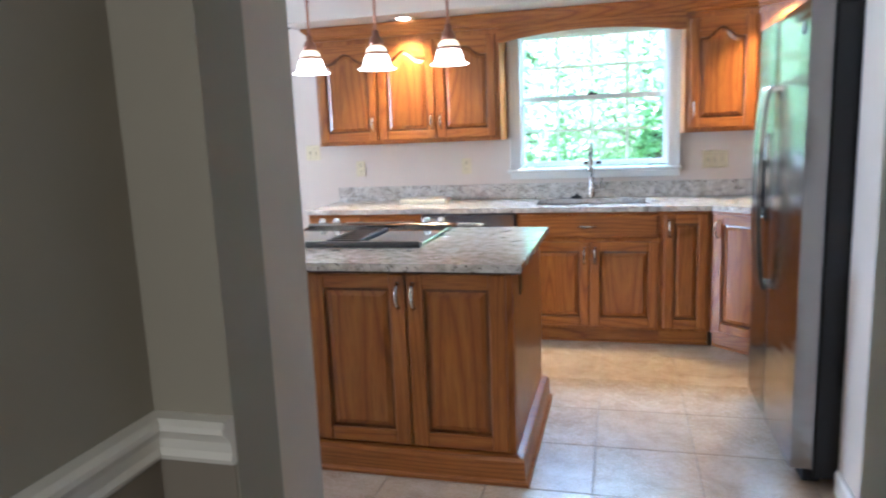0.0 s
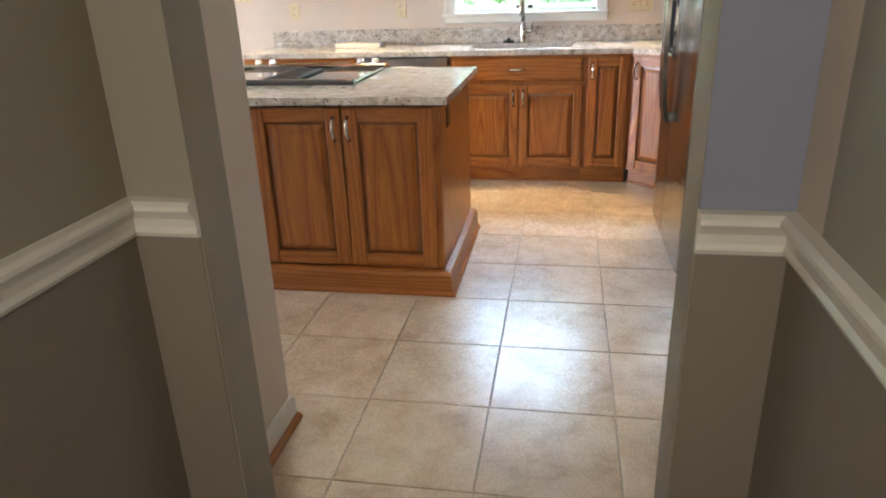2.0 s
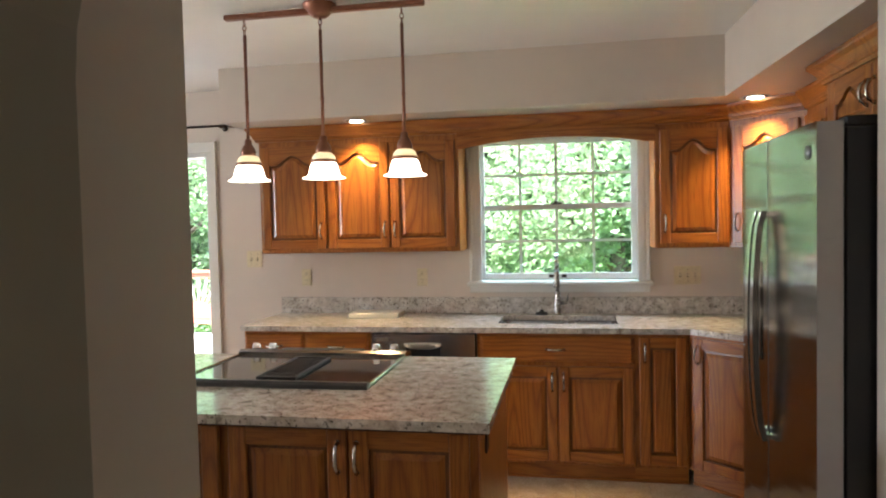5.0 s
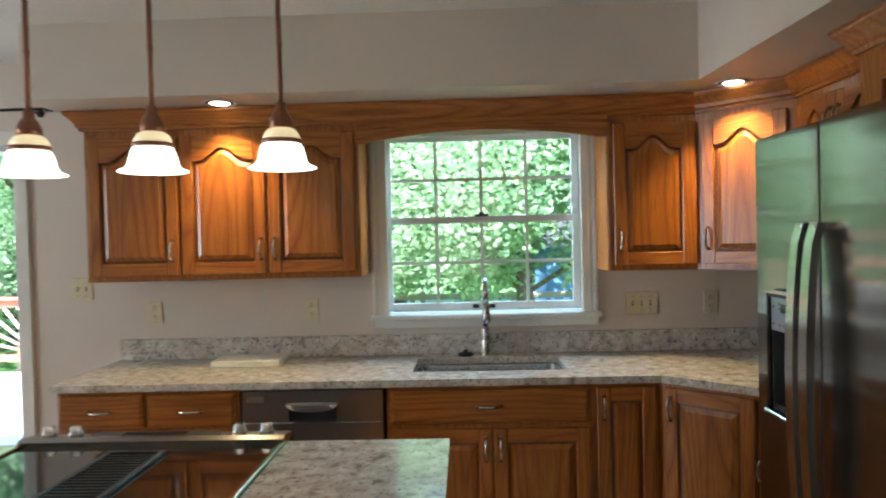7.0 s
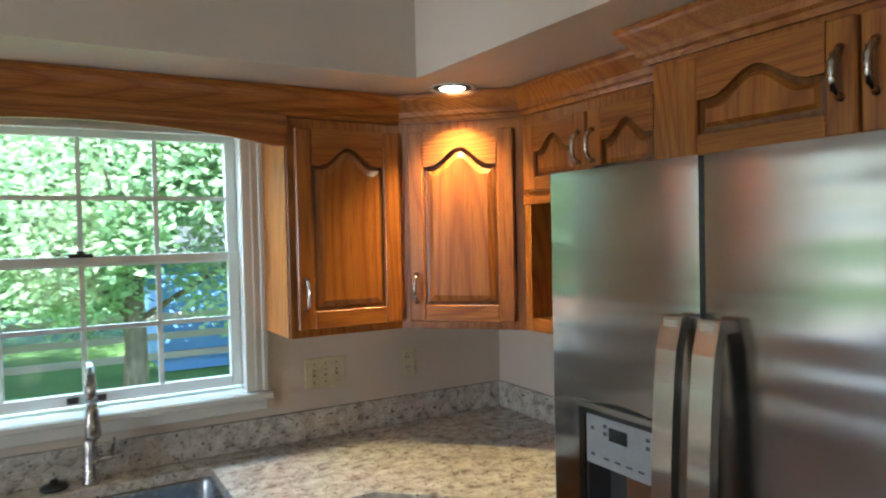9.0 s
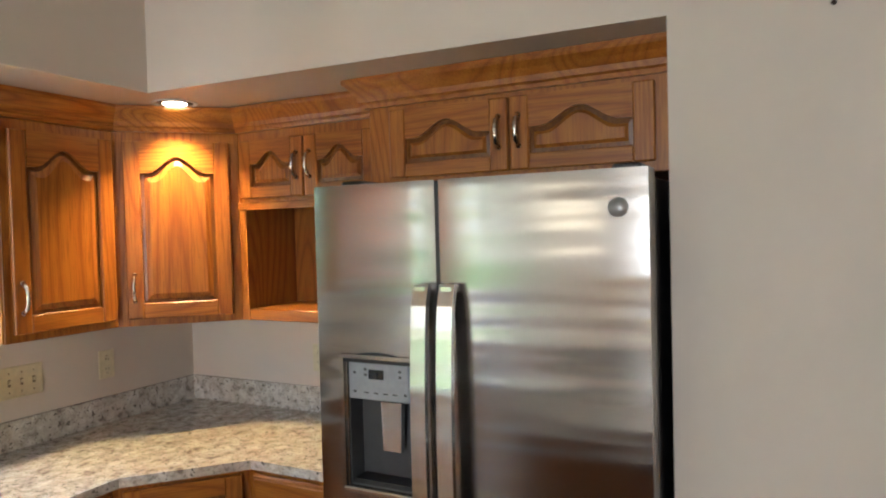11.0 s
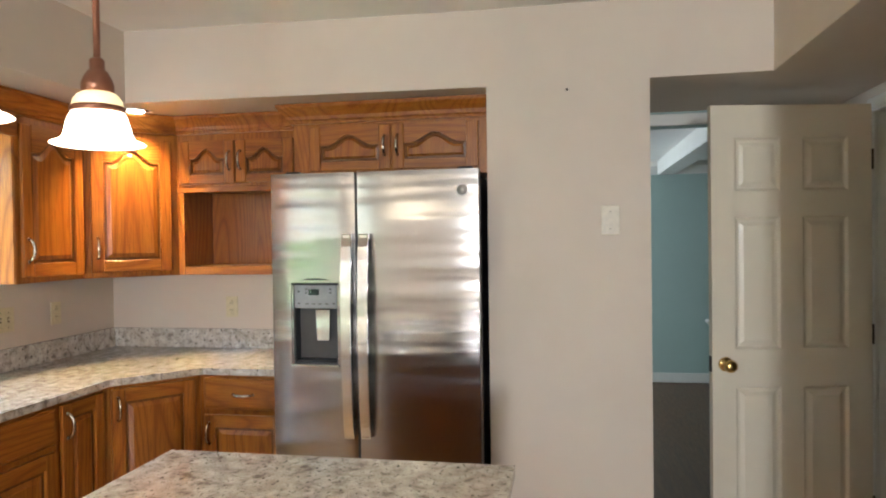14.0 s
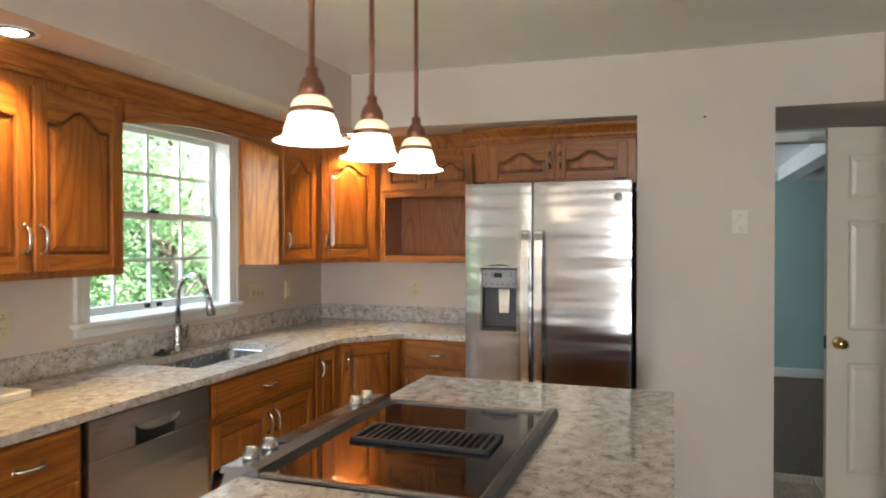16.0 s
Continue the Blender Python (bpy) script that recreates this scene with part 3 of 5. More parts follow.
part("carcass", prism(B(), [tuple(p) for p in pent], 1.36, 2.11, "xy"), OAKV, c)
cab_door(c, 0.035, 0.418, 1.388, 2.065, "l", 0.062)
# east units
EAST = pose(1.486, 4.724, -0.02, 0, 0, -90)
c = thing("open_shelf_cabinet", EAST, "honey oak wall cabinet with short arched doors over an open shelf", "cabinet", UP)
bm = B()
box(bm, 0, 0.715, 0, 0.311, 1.81, 2.11, 0.002)
part("carcass", bm, OAKV, c)
bm = B()
box(bm, 0, 0.035, 0, 0.311, 1.36, 1.81)
part("side_panel", bm, OAKV, c)
bm = B()
box(bm, 0.68, 0.715, 0, 0.311, 1.36, 1.81)
part("side_panel", bm, OAKV, c)
# back in a darker copy of the oak, shade of the recess included
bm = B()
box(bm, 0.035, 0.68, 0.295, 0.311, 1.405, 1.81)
part("back_panel", bm, OAKSHADE, c, "oak back of the open shelf, darkened for recess shade")
bm = B()
box(bm, 0.035, 0.68, 0.0, 0.295, 1.36, 1.405, 0.003)
part("shelf", bm, OAKH, c)
bm = B()
box(bm, 0.0, 0.715, -0.008, 0.0, 1.795, 1.825, 0.003)
part("shelf_rail", bm, OAKH, c)
cab_door(c, 0.022, 0.335, 1.84, 2.065, "r", 0.05, rail=0.045)
cab_door(c, 0.341, 0.66, 1.84, 2.065, "l", 0.05, rail=0.045)
c = cabinet("over_fridge_cabinet", pose(1.34, 4.005, -0.02, 0, 0, -90), 0.963, 1.84, 2.11, 0.457, "honey oak two-door cabinet above the refrigerator", UP)
cab_door(c, 0.085, 0.493, 1.868, 2.085, "r", 0.05, rail=0.045)
cab_door(c, 0.5, 0.915, 1.868, 2.085, "l", 0.05, rail=0.045)
# arched valance over the window
bm = B()
vc = [(-0.455, 2.003), (-0.415, 2.003)] + [(-0.415 + 1.11 * k / 20, 2.004 + 0.05 * math.sin(math.pi * k / 20) ** 0.85) for k in range(1, 20)] + [(0.695, 2.003), (0.745, 2.003)]
prism(bm, vc + [(0.745, 2.11), (-0.455, 2.11)], 5.025, 5.045)
v = thing("window_valance", pose(0, 0, -0.02), "honey oak valance board with a shallow arched edge over the window", "valance")
part("board", bm, OAKH, v)
part("bead", box(B(), -0.455, 0.745, 5.019, 5.0245, 2.068, 2.08, 0.002), OAKH, v)
CROWN = [(0, 2.095), (0.014, 2.095), (0.018, 2.108), (0.026, 2.114), (0.03, 2.13), (0.045, 2.15), (0.062, 2.166), (0.066, 2.174), (0.066, 2.186), (0, 2.186)]
bm = moulding(B(), [(o, u - 0.014) for o, u in CROWN], [(-1.80, 5.35), (-1.80, 5.045), (1.166, 5.045), (1.486, 4.725), (1.486, 4.005), (1.34, 4.005), (1.34, 3.027)])
structure("trim_crown", bm, OAKH, "honey oak crown moulding along the wall cabinets", "trim")

# base cabinets
c = cabinet("base_cabinet", pose(-1.79, 4.74, 0), 0.826, 0.105, 0.873, 0.60, "honey oak base cabinet with two drawers over two doors", BASE)
drawer(c, 0.012, 0.398, 0.705, 0.855), drawer(c, 0.412, 0.81, 0.705, 0.855)
cab_door(c, 0.012, 0.398, 0.125, 0.68, "r", grip_low=False), cab_door(c, 0.412, 0.81, 0.125, 0.68, "l", grip_low=False)
toe(c, 0, 0.826)
c = cabinet("sink_cabinet", pose(-0.31, 4.74, 0), 0.90, 0.105, 0.70, 0.60, "honey oak sink base cabinet with a false drawer and two doors", BASE)
bm = B()
box(bm, 0, 0.90, 0, 0.02, 0.70, 0.873)
part("top_rail", bm, OAKH, c)
drawer(c, 0.02, 0.888, 0.705, 0.855)
cab_door(c, 0.02, 0.462, 0.125, 0.68, "r", grip_low=False), cab_door(c, 0.472, 0.888, 0.125, 0.68, "l", grip_low=False)
toe(c, 0, 0.90)
c = cabinet("narrow_cabinet", pose(0.59, 4.74, 0), 0.295, 0.105, 0.873, 0.60, "narrow honey oak base cabinet with one tall door", BASE)
cab_door(c, 0.022, 0.276, 0.125, 0.855, "l", grip_low=False)
toe(c, 0, 0.295)
E1, E2 = Vector((0.886, 4.74)), Vector((1.21, 4.455))
ang = math.atan2(E2.y - E1.y, E2.x - E1.x)
c = thing("corner_base_cabinet", pose(E1.x, E1.y, 0, 0, 0, math.degrees(ang)), "honey oak diagonal corner base cabinet with one tall door", "cabinet", BASE)
back = Matrix.Rotation(-ang, 2)
pent = [back @ (Vector(p) - E1) for p in (tuple(E1), tuple(E2), (1.798, 4.455), (1.798, 5.345), (0.888, 5.345))]
part("carcass", prism(B(), [tuple(p) for p in pent], 0.105, 0.873, "xy"), OAKV, c)
cab_door(c, 0.03, 0.405, 0.125, 0.855, "l", grip_low=False)
toe(c, -0.02, 0.455)
c = cabinet("drawer_cabinet", pose(1.21, 4.454, 0, 0, 0, -90), 0.45, 0.105, 0.873, 0.585, "honey oak base cabinet with a drawer over a door", BASE)
drawer(c, 0.025, 0.44, 0.705, 0.855)
cab_door(c, 0.025, 0.44, 0.125, 0.68, "l", grip_low=False)
toe(c, 0, 0.45)

# worktop with the sink cut-out
bm = B()
SX0, SX1, SY0, SY1 = -0.20, 0.508, 4.878, 5.225
prism(bm, [(-1.80, 4.705), (SX0, 4.705), (SX0, 5.35), (-1.80, 5.35)], 0.873, 0.905, "xy")
prism(bm, [(SX0, 4.705), (SX1, 4.705), (SX1, SY0), (SX0, SY0)], 0.873, 0.905, "xy")
prism(bm, [(SX0, SY1), (SX1, SY1), (SX1, 5.35), (SX0, 5.35)], 0.873, 0.905, "xy")
prism(bm, [(SX1, 4.705), (0.885, 4.705), (1.19, 4.43), (1.19, 3.99), (1.80, 3.99), (1.80, 5.35), (SX1, 5.35)], 0.873, 0.905, "xy")
w = thing("worktop", pose(0, 0, 0), "polished cream and grey speckled granite worktop", "worktop")
part("slab", bm, GRANITE, w)
bm = B()
box(bm, -1.80, 1.80, 5.33, 5.35, 0.905, 1.014, 0.002)
part("backsplash", bm, GRANITE, w)
bm = B()
box(bm, 1.78, 1.80, 3.99, 5.33, 0.905, 1.014, 0.002)
part("backsplash", bm, GRANITE, w)

# sink and tap
s = thing("sink", pose(0, 0, 0), "undermount stainless steel kitchen sink in the worktop", "sink")


def rounded(x0, x1, y0, y1, r, n=5):
    out = []
    for cx, cy, a0 in ((x1 - r, y0 + r, -90), (x1 - r, y1 - r, 0), (x0 + r, y1 - r, 90), (x0 + r, y0 + r, 180)):
        out += [(cx + r * math.cos(radians(a0 + 90 * k / n)), cy + r * math.sin(radians(a0 + 90 * k / n))) for k in range(n + 1)]
    return out


bm = B()
rows = []
for inset, z, r in ((-0.015, 0.8725, 0.05), (0.004, 0.8725, 0.05), (0.006, 0.865, 0.05), (0.012, 0.74, 0.05), (0.03, 0.715, 0.05), (0.16, 0.712, 0.01)):
    rows.append([bm.verts.new((x, y, z)) for x, y in rounded(SX0 + inset, SX1 - inset, SY0 + inset, SY1 - inset, r)])
for lo, hi in zip(rows, rows[1:]):
    for k in range(len(lo)):
        bm.faces.new((lo[k], lo[(k + 1) % len(lo)], hi[(k + 1) % len(lo)], hi[k])).smooth = True
bm.faces.new(rows[-1])
part("basin", bm, SINKST, s)
bm = lathe(B(), [(0.045, 0.7125), (0.045, 0.716), (0.03, 0.716), (0.0, 0.7135)], (0.165, 5.07, 0))
part("drain", bm, DARKSLOT, s)
f = thing("tap", pose(0.15, 5.275, 0.905), "brushed nickel pull-down kitchen tap with a high curved spout", "tap")
bm = lathe(B(), [(0.027, 0), (0.027, 0.008), (0.022, 0.016), (0.021, 0.1), (0.02, 0.14), (0.0145, 0.152)])
part("body", bm, TAPST, f)
bm = B()
pts = [(0, 0, 0.14), (0, 0, 0.29)] + [(0, -0.092 + 0.092 * math.cos(math.pi * k / 12), 0.29 + 0.11 * math.sin(math.pi * k / 12)) for k in range(1, 11)] + [(0, -0.186, 0.3)]
tube(bm, pts, 0.0135, 12)
part("spout", bm, TAPST, f)
bm = tube(B(), [(0, -0.185, 0.305), (0, -0.192, 0.27), (0, -0.208, 0.205), (0, -0.21, 0.196)], [0.0145, 0.017, 0.023, 0.017], 12)
part("spray_head", bm, TAPST, f)
bm = tube(B(), [(0.018, 0, 0.075), (0.06, 0, 0.075), (0.066, 0, 0.078)], [0.011, 0.011, 0.009], 10)
tube(bm, [(0.06, 0, 0.075), (0.066, -0.004, 0.12), (0.068, -0.008, 0.14)], [0.008, 0.006, 0.005], 8)
part("lever", bm, TAPST, f)
st = thing("sink_stopper", pose(0.045, 5.285, 0.905), "dark round rubber sink stopper lying behind the sink", "stopper")
part("disc", lathe(B(), [(0.038, 0), (0.042, 0.006), (0.036, 0.014), (0.014, 0.018), (0.012, 0.03), (0.0, 0.032)]), BLACK, st)
bd = thing("granite_sample", pose(-1.045, 5.165, 0.9055, 0, 0, 2), "pale granite offcut lying on the worktop by the backsplash", "stone slab")
bm = B()
box(bm, -0.17, 0.17, -0.1, 0.1, 0, 0.032, 0.004)
part("slab", bm, PALEST, bd)

# dishwasher
d = thing("dishwasher", pose(-0.955, 4.73, 0), "dark stainless steel built-in dishwasher with a pocket handle", "dishwasher")
bm = B()
box(bm, 0.003, 0.637, 0.03, 0.58, 0.1, 0.87)
part("tub", bm, BLACK, d)
bm = B()
box(bm, 0.008, 0.632, -0.012, 0.03, 0.12, 0.724, 0.004)
part("door", bm, DWSTEEL, d)
bm = prism(B(), [(0.008, 0.726), (0.215, 0.726), (0.215, 0.805), (0.425, 0.805), (0.425, 0.726), (0.632, 0.726), (0.632, 0.862), (0.008, 0.862)], -0.012, 0.03)
part("control_panel", bm, DWSTEEL, d)
bm = B()
box(bm, 0.215, 0.425, 0.012, 0.03, 0.725, 0.805)
part("handle_recess", bm, BLACK, d)
bm = B()
rows = []
for k in range(13):
    u = k / 12 * 2 - 1
    x, drop = 0.32 + 0.112 * u, 0.026 * (1 - abs(u) ** 4)
    rows.append([bm.verts.new(p) for p in ((x, -0.012, 0.81), (x, -0.03, 0.803), (x, -0.034, 0.80 - drop), (x, -0.026, 0.796 - drop), (x, -0.012, 0.792))])
for lo, hi in zip(rows, rows[1:]):
    for j in range(5):
        bm.faces.new((lo[j], lo[(j + 1) % 5], hi[(j + 1) % 5], hi[j]))
bm.faces.new(rows[0]), bm.faces.new(rows[-1])
bmesh.ops.recalc_face_normals(bm, faces=bm.faces)
part("handle", bm, STEELZ, d, "curved bright steel grip over the pocket")
bm = B()
for k in range(3):
    box(bm, 0.03, 0.105, -0.0135, -0.0115, 0.815 + 0.009 * k, 0.819 + 0.009 * k)
part("vent", bm, DARKSLOT, d)
bm = B()
box(bm, 0.003, 0.637, 0.05, 0.07, 0, 0.1)
part("toe_plate", bm, BLACK, d)

# island
IX0, IX1, IY0, IY1 = -2.05, -0.064, 2.895, 3.80
isl = thing("kitchen_island", pose(0, 0, 0), "honey oak kitchen island with panelled doors and moulded plinth", "kitchen island")
bm = B()
box(bm, IX0, -1.325, IY0 + 0.02, IY1, 0.0, 0.873)
box(bm, -0.52, IX1, IY0 + 0.02, IY1, 0.0, 0.873)
box(bm, -1.325, -0.52, IY0 + 0.02, 3.208, 0.0, 0.873)
box(bm, IX1, IX1 + 0.012, IY0 + 0.03, IY1, 0.0, 0.873, 0.002)
part("carcass", bm, OAKV, isl)
bm = B()
box(bm, IX0, IX1 + 0.012, IY0, IY0 + 0.02, 0.0, 0.873, 0.002)
part("face_frame", bm, OAKV, isl)


for x0, x1, g in ((-1.94, -1.545, "r"), (-1.535, -1.375, ""), (-1.33, -0.94, ""), (-0.905, -0.487, "r"), (-0.478, -0.08, "l")):
    dr = cab_door(isl, x0, x1, 0.128, 0.855, g, grip_low=False, stile=0.066)
    dr.location.y = IY0
bm = B()
PL = [(0, 0), (0.055, 0), (0.053, 0.012), (0.04, 0.02), (0.036, 0.095), (0.03, 0.11), (0.018, 0.114), (0, 0.116)]
moulding(bm, PL, [(IX0, IY1), (IX0, IY0), (IX1 + 0.012, IY0), (IX1 + 0.012, IY1)], 1)
part("plinth", bm, OAKH, isl)
bm = B()
box(bm, IX1 + 0.012, IX1 + 0.018, 3.05, 3.12, 0.735, 0.85, 0.002)
part("outlet", bm, DARKBR, isl, "dark brown outlet on the island side")
top = thing("island_top", pose(0, 0, 0), "polished cream and grey speckled granite island top", "worktop")
bm = B()
prism(bm, [(-2.0, 2.832), (-0.009, 2.832), (-0.009, 3.84), (-0.51, 3.84), (-0.51, 3.223), (-1.335, 3.223), (-1.335, 3.84), (-1.90, 3.84), (-2.17, 3.66), (-2.17, 3.03)], 0.873, 0.905, "xy")
part("slab", bm, GRANITE, top)
bm = prism(B(), [(-1.97, 2.85), (-0.03, 2.85), (-0.03, 3.82), (-0.51, 3.82), (-0.51, 3.223), (-1.335, 3.223), (-1.335, 3.82), (-1.89, 3.82), (-2.14, 3.65), (-2.14, 3.05)], 0.862, 0.8728, "xy")
part("underlay", bm, UNDERW, top, "dark board under the granite")

# slide-in cooktop range in the island; its controls face the sink
r = thing("cooktop_range", pose(0.05, -0.012, 0), "slide-in downdraft range with black glass top and steel trim", "range")
RX0, RX1 = -1.38, -0.565
bm = B()
box(bm, RX0 + 0.01, RX1 - 0.01, 3.26, 3.93, 0.08, 0.904)
part("body", bm, STEELX, r)
bm = B()
box(bm, RX0, RX1, 3.21, 3.80, 0.906, 0.912)
part("glass_top", bm, BLACKG, r)
bm = prism(B(), [(3.205, 0.906), (3.205, 0.921), (3.213, 0.931), (3.232, 0.931), (3.25, 0.916), (3.25, 0.906)], RX0 - 0.004, RX1 + 0.004, "yz")
part("rear_trim", bm, DARKSTEEL, r, "rounded charcoal bar along the glass")
for x0, x1 in ((RX0 - 0.004, RX0 + 0.012), (RX1 - 0.012, RX1 + 0.004)):
    bm = B()
    box(bm, x0, x1, 3.25, 3.80, 0.906, 0.919, 0.003)
    part("side_trim", bm, STEELX, r)
bm = prism(B(), [(3.80, 0.906), (3.80, 0.926), (3.825, 0.934), (3.905, 0.922), (3.935, 0.90), (3.94, 0.84), (3.94, 0.80), (3.93, 0.80), (3.93, 0.906)], RX0 - 0.004, RX1 + 0.004, "yz")
part("control_panel", bm, STEELX, r)
trough = [(-0.80 + 0.026 * math.cos(a), 3.864 + 0.026 * math.sin(a)) for a in (math.pi * (k / 8 - 0.5) for k in range(9))]
trough += [(-1.16 - 0.026 * math.cos(a), 3.864 - 0.026 * math.sin(a)) for a in (math.pi * (k / 8 - 0.5) for k in range(9))]
part("control_trough", prism(B(), trough, 0.924, 0.9322, "xy"), DARKSTEEL, r, "long oval sunken control strip")
bm = B()
box(bm, -1.08, -0.88, 3.849, 3.879, 0.93, 0.9335)
part("display", bm, DISPLAY, r)
for kx in (-1.32, -1.235, -0.715, -0.63):
    bm = lathe(B(), [(0.022, 0.928), (0.022, 0.938), (0.018, 0.942), (0.017, 0.957), (0.0, 0.959)], (kx, 3.865, 0), 18)
    part("knob", bm, STEELZ, r)
grille = B()
for x0, x1, y0, y1 in ((-1.055, -0.885, 3.31, 3.325), (-1.055, -0.885, 3.705, 3.72), (-1.055, -1.04, 3.325, 3.705), (-0.90, -0.885, 3.325, 3.705)):
    box(grille, x0, x1, y0, y1, 0.912, 0.924, 0.002)
for k in range(17):
    box(grille, -1.04, -0.90, 3.337 + 0.0215 * k, 3.347 + 0.0215 * k, 0.912, 0.921)
part("vent_grille", grille, BLACK, r, "black slatted downdraft vent grille")
bm = B()
box(bm, RX0 + 0.012, RX1 - 0.012, 3.93, 3.965, 0.2, 0.77, 0.006)
part("oven_door", bm, STEELX, r)
bm = tube(B(), [(RX0 + 0.06, 3.965, 0.72), (RX0 + 0.06, 4.0, 0.72), (RX1 - 0.06, 4.0, 0.72), (RX1 - 0.06, 3.965, 0.72)], 0.011, 10)
part("oven_handle", bm, STEELX, r)

# refrigerator
FM = pose(0.994, 3.968, 0, 0, 0, -90)
fr = thing("refrigerator", FM, "side-by-side stainless steel refrigerator with door dispenser", "refrigerator")
bm = B()
box(bm, 0.004, 0.914, 0.075, 0.79, 0.03, 1.79, 0.006)
part("case", bm, BLACK, fr, "black refrigerator case")


def curved_door(x0, x1, z0, z1, holes=None):
    """A door whose front bows slightly forward; holes: (x0, x1, z0, z1) left out of the front."""
    bm = B()
    xs = sorted({x0, x1, *(x0 + (x1 - x0) * k / 8 for k in range(9)), *(holes[:2] if holes else ())})
    zs = sorted({z0, z1, *(holes[2:] if holes else ())})

    def front(x):
        u = 2 * (x - x0) / (x1 - x0) - 1
        edge = max(0.0, abs(u) - 0.97) / 0.03
        return 0.0006 * u * u + 0.004 * edge * edge - 0.012
    grid = {(x, z): bm.verts.new((x, front(x), z)) for x in xs for z in zs}
    for xa, xb in zip(xs, xs[1:]):
        for za, zb in zip(zs, zs[1:]):
            if holes and holes[0] <= xa < holes[1] and holes[2] <= za < holes[3]:
                continue
            bm.faces.new((grid[xa, za], grid[xb, za], grid[xb, zb], grid[xa, zb])).smooth = True
    def loop(points):
        bm.faces.new([bm.verts.new(p) for p in points])
    d = 0.068
    loop([(x0, front(x0), z0), (x0, front(x0), z1), (x0, d, z1), (x0, d, z0)])
    loop([(x1, front(x1), z1), (x1, front(x1), z0), (x1, d, z0), (x1, d, z1)])
    loop([(x, front(x), z1) for x in xs] + [(x1, d, z1), (x0, d, z1)])
    loop([(x, front(x), z0) for x in reversed(xs)] + [(x0, d, z0), (x1, d, z0)])
    loop([(x0, d, z0), (x0, d, z1), (x1, d, z1), (x1, d, z0)])
    return bm


HOLE = (0.098, 0.298, 0.975, 1.33)
ld = part("freezer_door", curved_door(0.0, 0.382, 0.07, 1.806, HOLE), STEELX, fr)
rd = part("fridge_door", curved_door(0.394, 0.918, 0.07, 1.806), STEELX, fr)
# the door gap is filled with black in place of its shade
part("gasket", box(B(), 0.3825, 0.3935, -0.007, 0.07, 0.075, 1.80), BLACK, fr, "black strip standing for the shade in the door gap")
for ob, hx in ((ld, 0.356), (rd, 0.43)):
    bm = B()
    n = 16
    rows = []
    for k in range(n + 1):
        u = k / n
        z, out = 0.665 + 0.875 * u, -0.045 - 0.035 * math.sin(math.pi * min(1, max(0, u))) ** 0.5
        rows.append([bm.verts.new(p) for p in ((hx - 0.021, out, z), (hx + 0.021, out, z), (hx + 0.019, out + 0.022, z), (hx - 0.019, out + 0.022, z))])
    for lo, hi in zip(rows, rows[1:]):
        for j in range(4):
            bm.faces.new((lo[j], lo[(j + 1) % 4], hi[(j + 1) % 4], hi[j]))
    bm.faces.new(rows[0]), bm.faces.new(rows[-1])
    for z in (0.67, 1.515):
        box(bm, hx - 0.017, hx + 0.017, -0.05, 0.0, z, z + 0.022, 0.003)
    part("handle", bm, STEELZ, ob, "bowed brushed steel handle")
bm = B()
x0, x1, z0, z1 = HOLE
box(bm, x0, x1, 0.055, 0.06, z0, z1)
box(bm, x0, x0 + 0.004, -0.006, 0.055, z0, z1)
box(bm, x1 - 0.004, x1, -0.006, 0.055, z0, z1)
box(bm, x0, x1, -0.006, 0.055, z0, z0 + 0.004)
box(bm, x0, x1, -0.006, 0.055, z1 - 0.004, z1)
disp = part("dispenser", bm, CHAR, ld, "ice and water dispenser recess")
bm = B()
box(bm, x0 + 0.004, x1 - 0.004, -0.011, 0.02, 1.218, 1.322, 0.003)
part("control_panel", bm, GREYP, ld, "pale grey dispenser control panel")
bm = B()
box(bm, x0 + 0.07, x1 - 0.082, -0.0125, -0.0105, 1.276, 1.302)
part("display", bm, DISPLAY, ld)
bm = B()
for k in range(4):
    box(bm, x0 + 0.055 + 0.03 * k, x0 + 0.07 + 0.03 * k, -0.0122, -0.0105, 1.236, 1.240)
for dx, dz in ((0.02, 1.288), (0.055, 1.298), (0.055, 1.283), (0.165, 1.298), (0.165, 1.283), (0.02, 1.236), (0.18, 1.236)):
    box(bm, x0 + dx, x0 + dx + 0.009, -0.0122, -0.0105, dz, dz + 0.007)
part("button_mark", bm, CHAR, ld, "dark unreadable button markings")
bm = B()
moulding(bm, [(0, -0.004), (0.012, -0.004), (0.012, 0.006), (0, 0.006)], [(x0 - 0.008, z0 - 0.012), (x1 + 0.008, z0 - 0.012), (x1 + 0.008, z1), (x0 - 0.008, z1), (x0 - 0.008, z0 - 0.012)])
bmesh.ops.transform(bm, matrix=Matrix(((1, 0, 0, 0), (0, 0, -1, -0.013), (0, 1, 0, 0), (0, 0, 0, 1))), verts=bm.verts)
part("bezel", bm, STEELX, ld, "bright steel surround of the dispenser")
brow = [(x0 - 0.006 + (x1 - x0 + 0.012) * k / 12, 1.333 + 0.017 * math.sin(math.pi * k / 12)) for k in range(13)]
part("brow", prism(B(), [(x0 - 0.006, 1.32)] + brow + [(x1 + 0.006, 1.32)], -0.017, -0.004), BLACK, ld, "dark arched hood over the dispenser")
part("lip", box(B(), x0 - 0.012, x1 + 0.012, -0.03, -0.0125, 0.962, 0.976, 0.004), NICKEL, ld, "bright metal lip under the dispenser")
bm = prism(B(), [(0.19, 1.21), (0.255, 1.21), (0.25, 1.075), (0.195, 1.075)], 0.012, 0.03)
part("paddle", bm, STEELZ, ld)
bm = B()
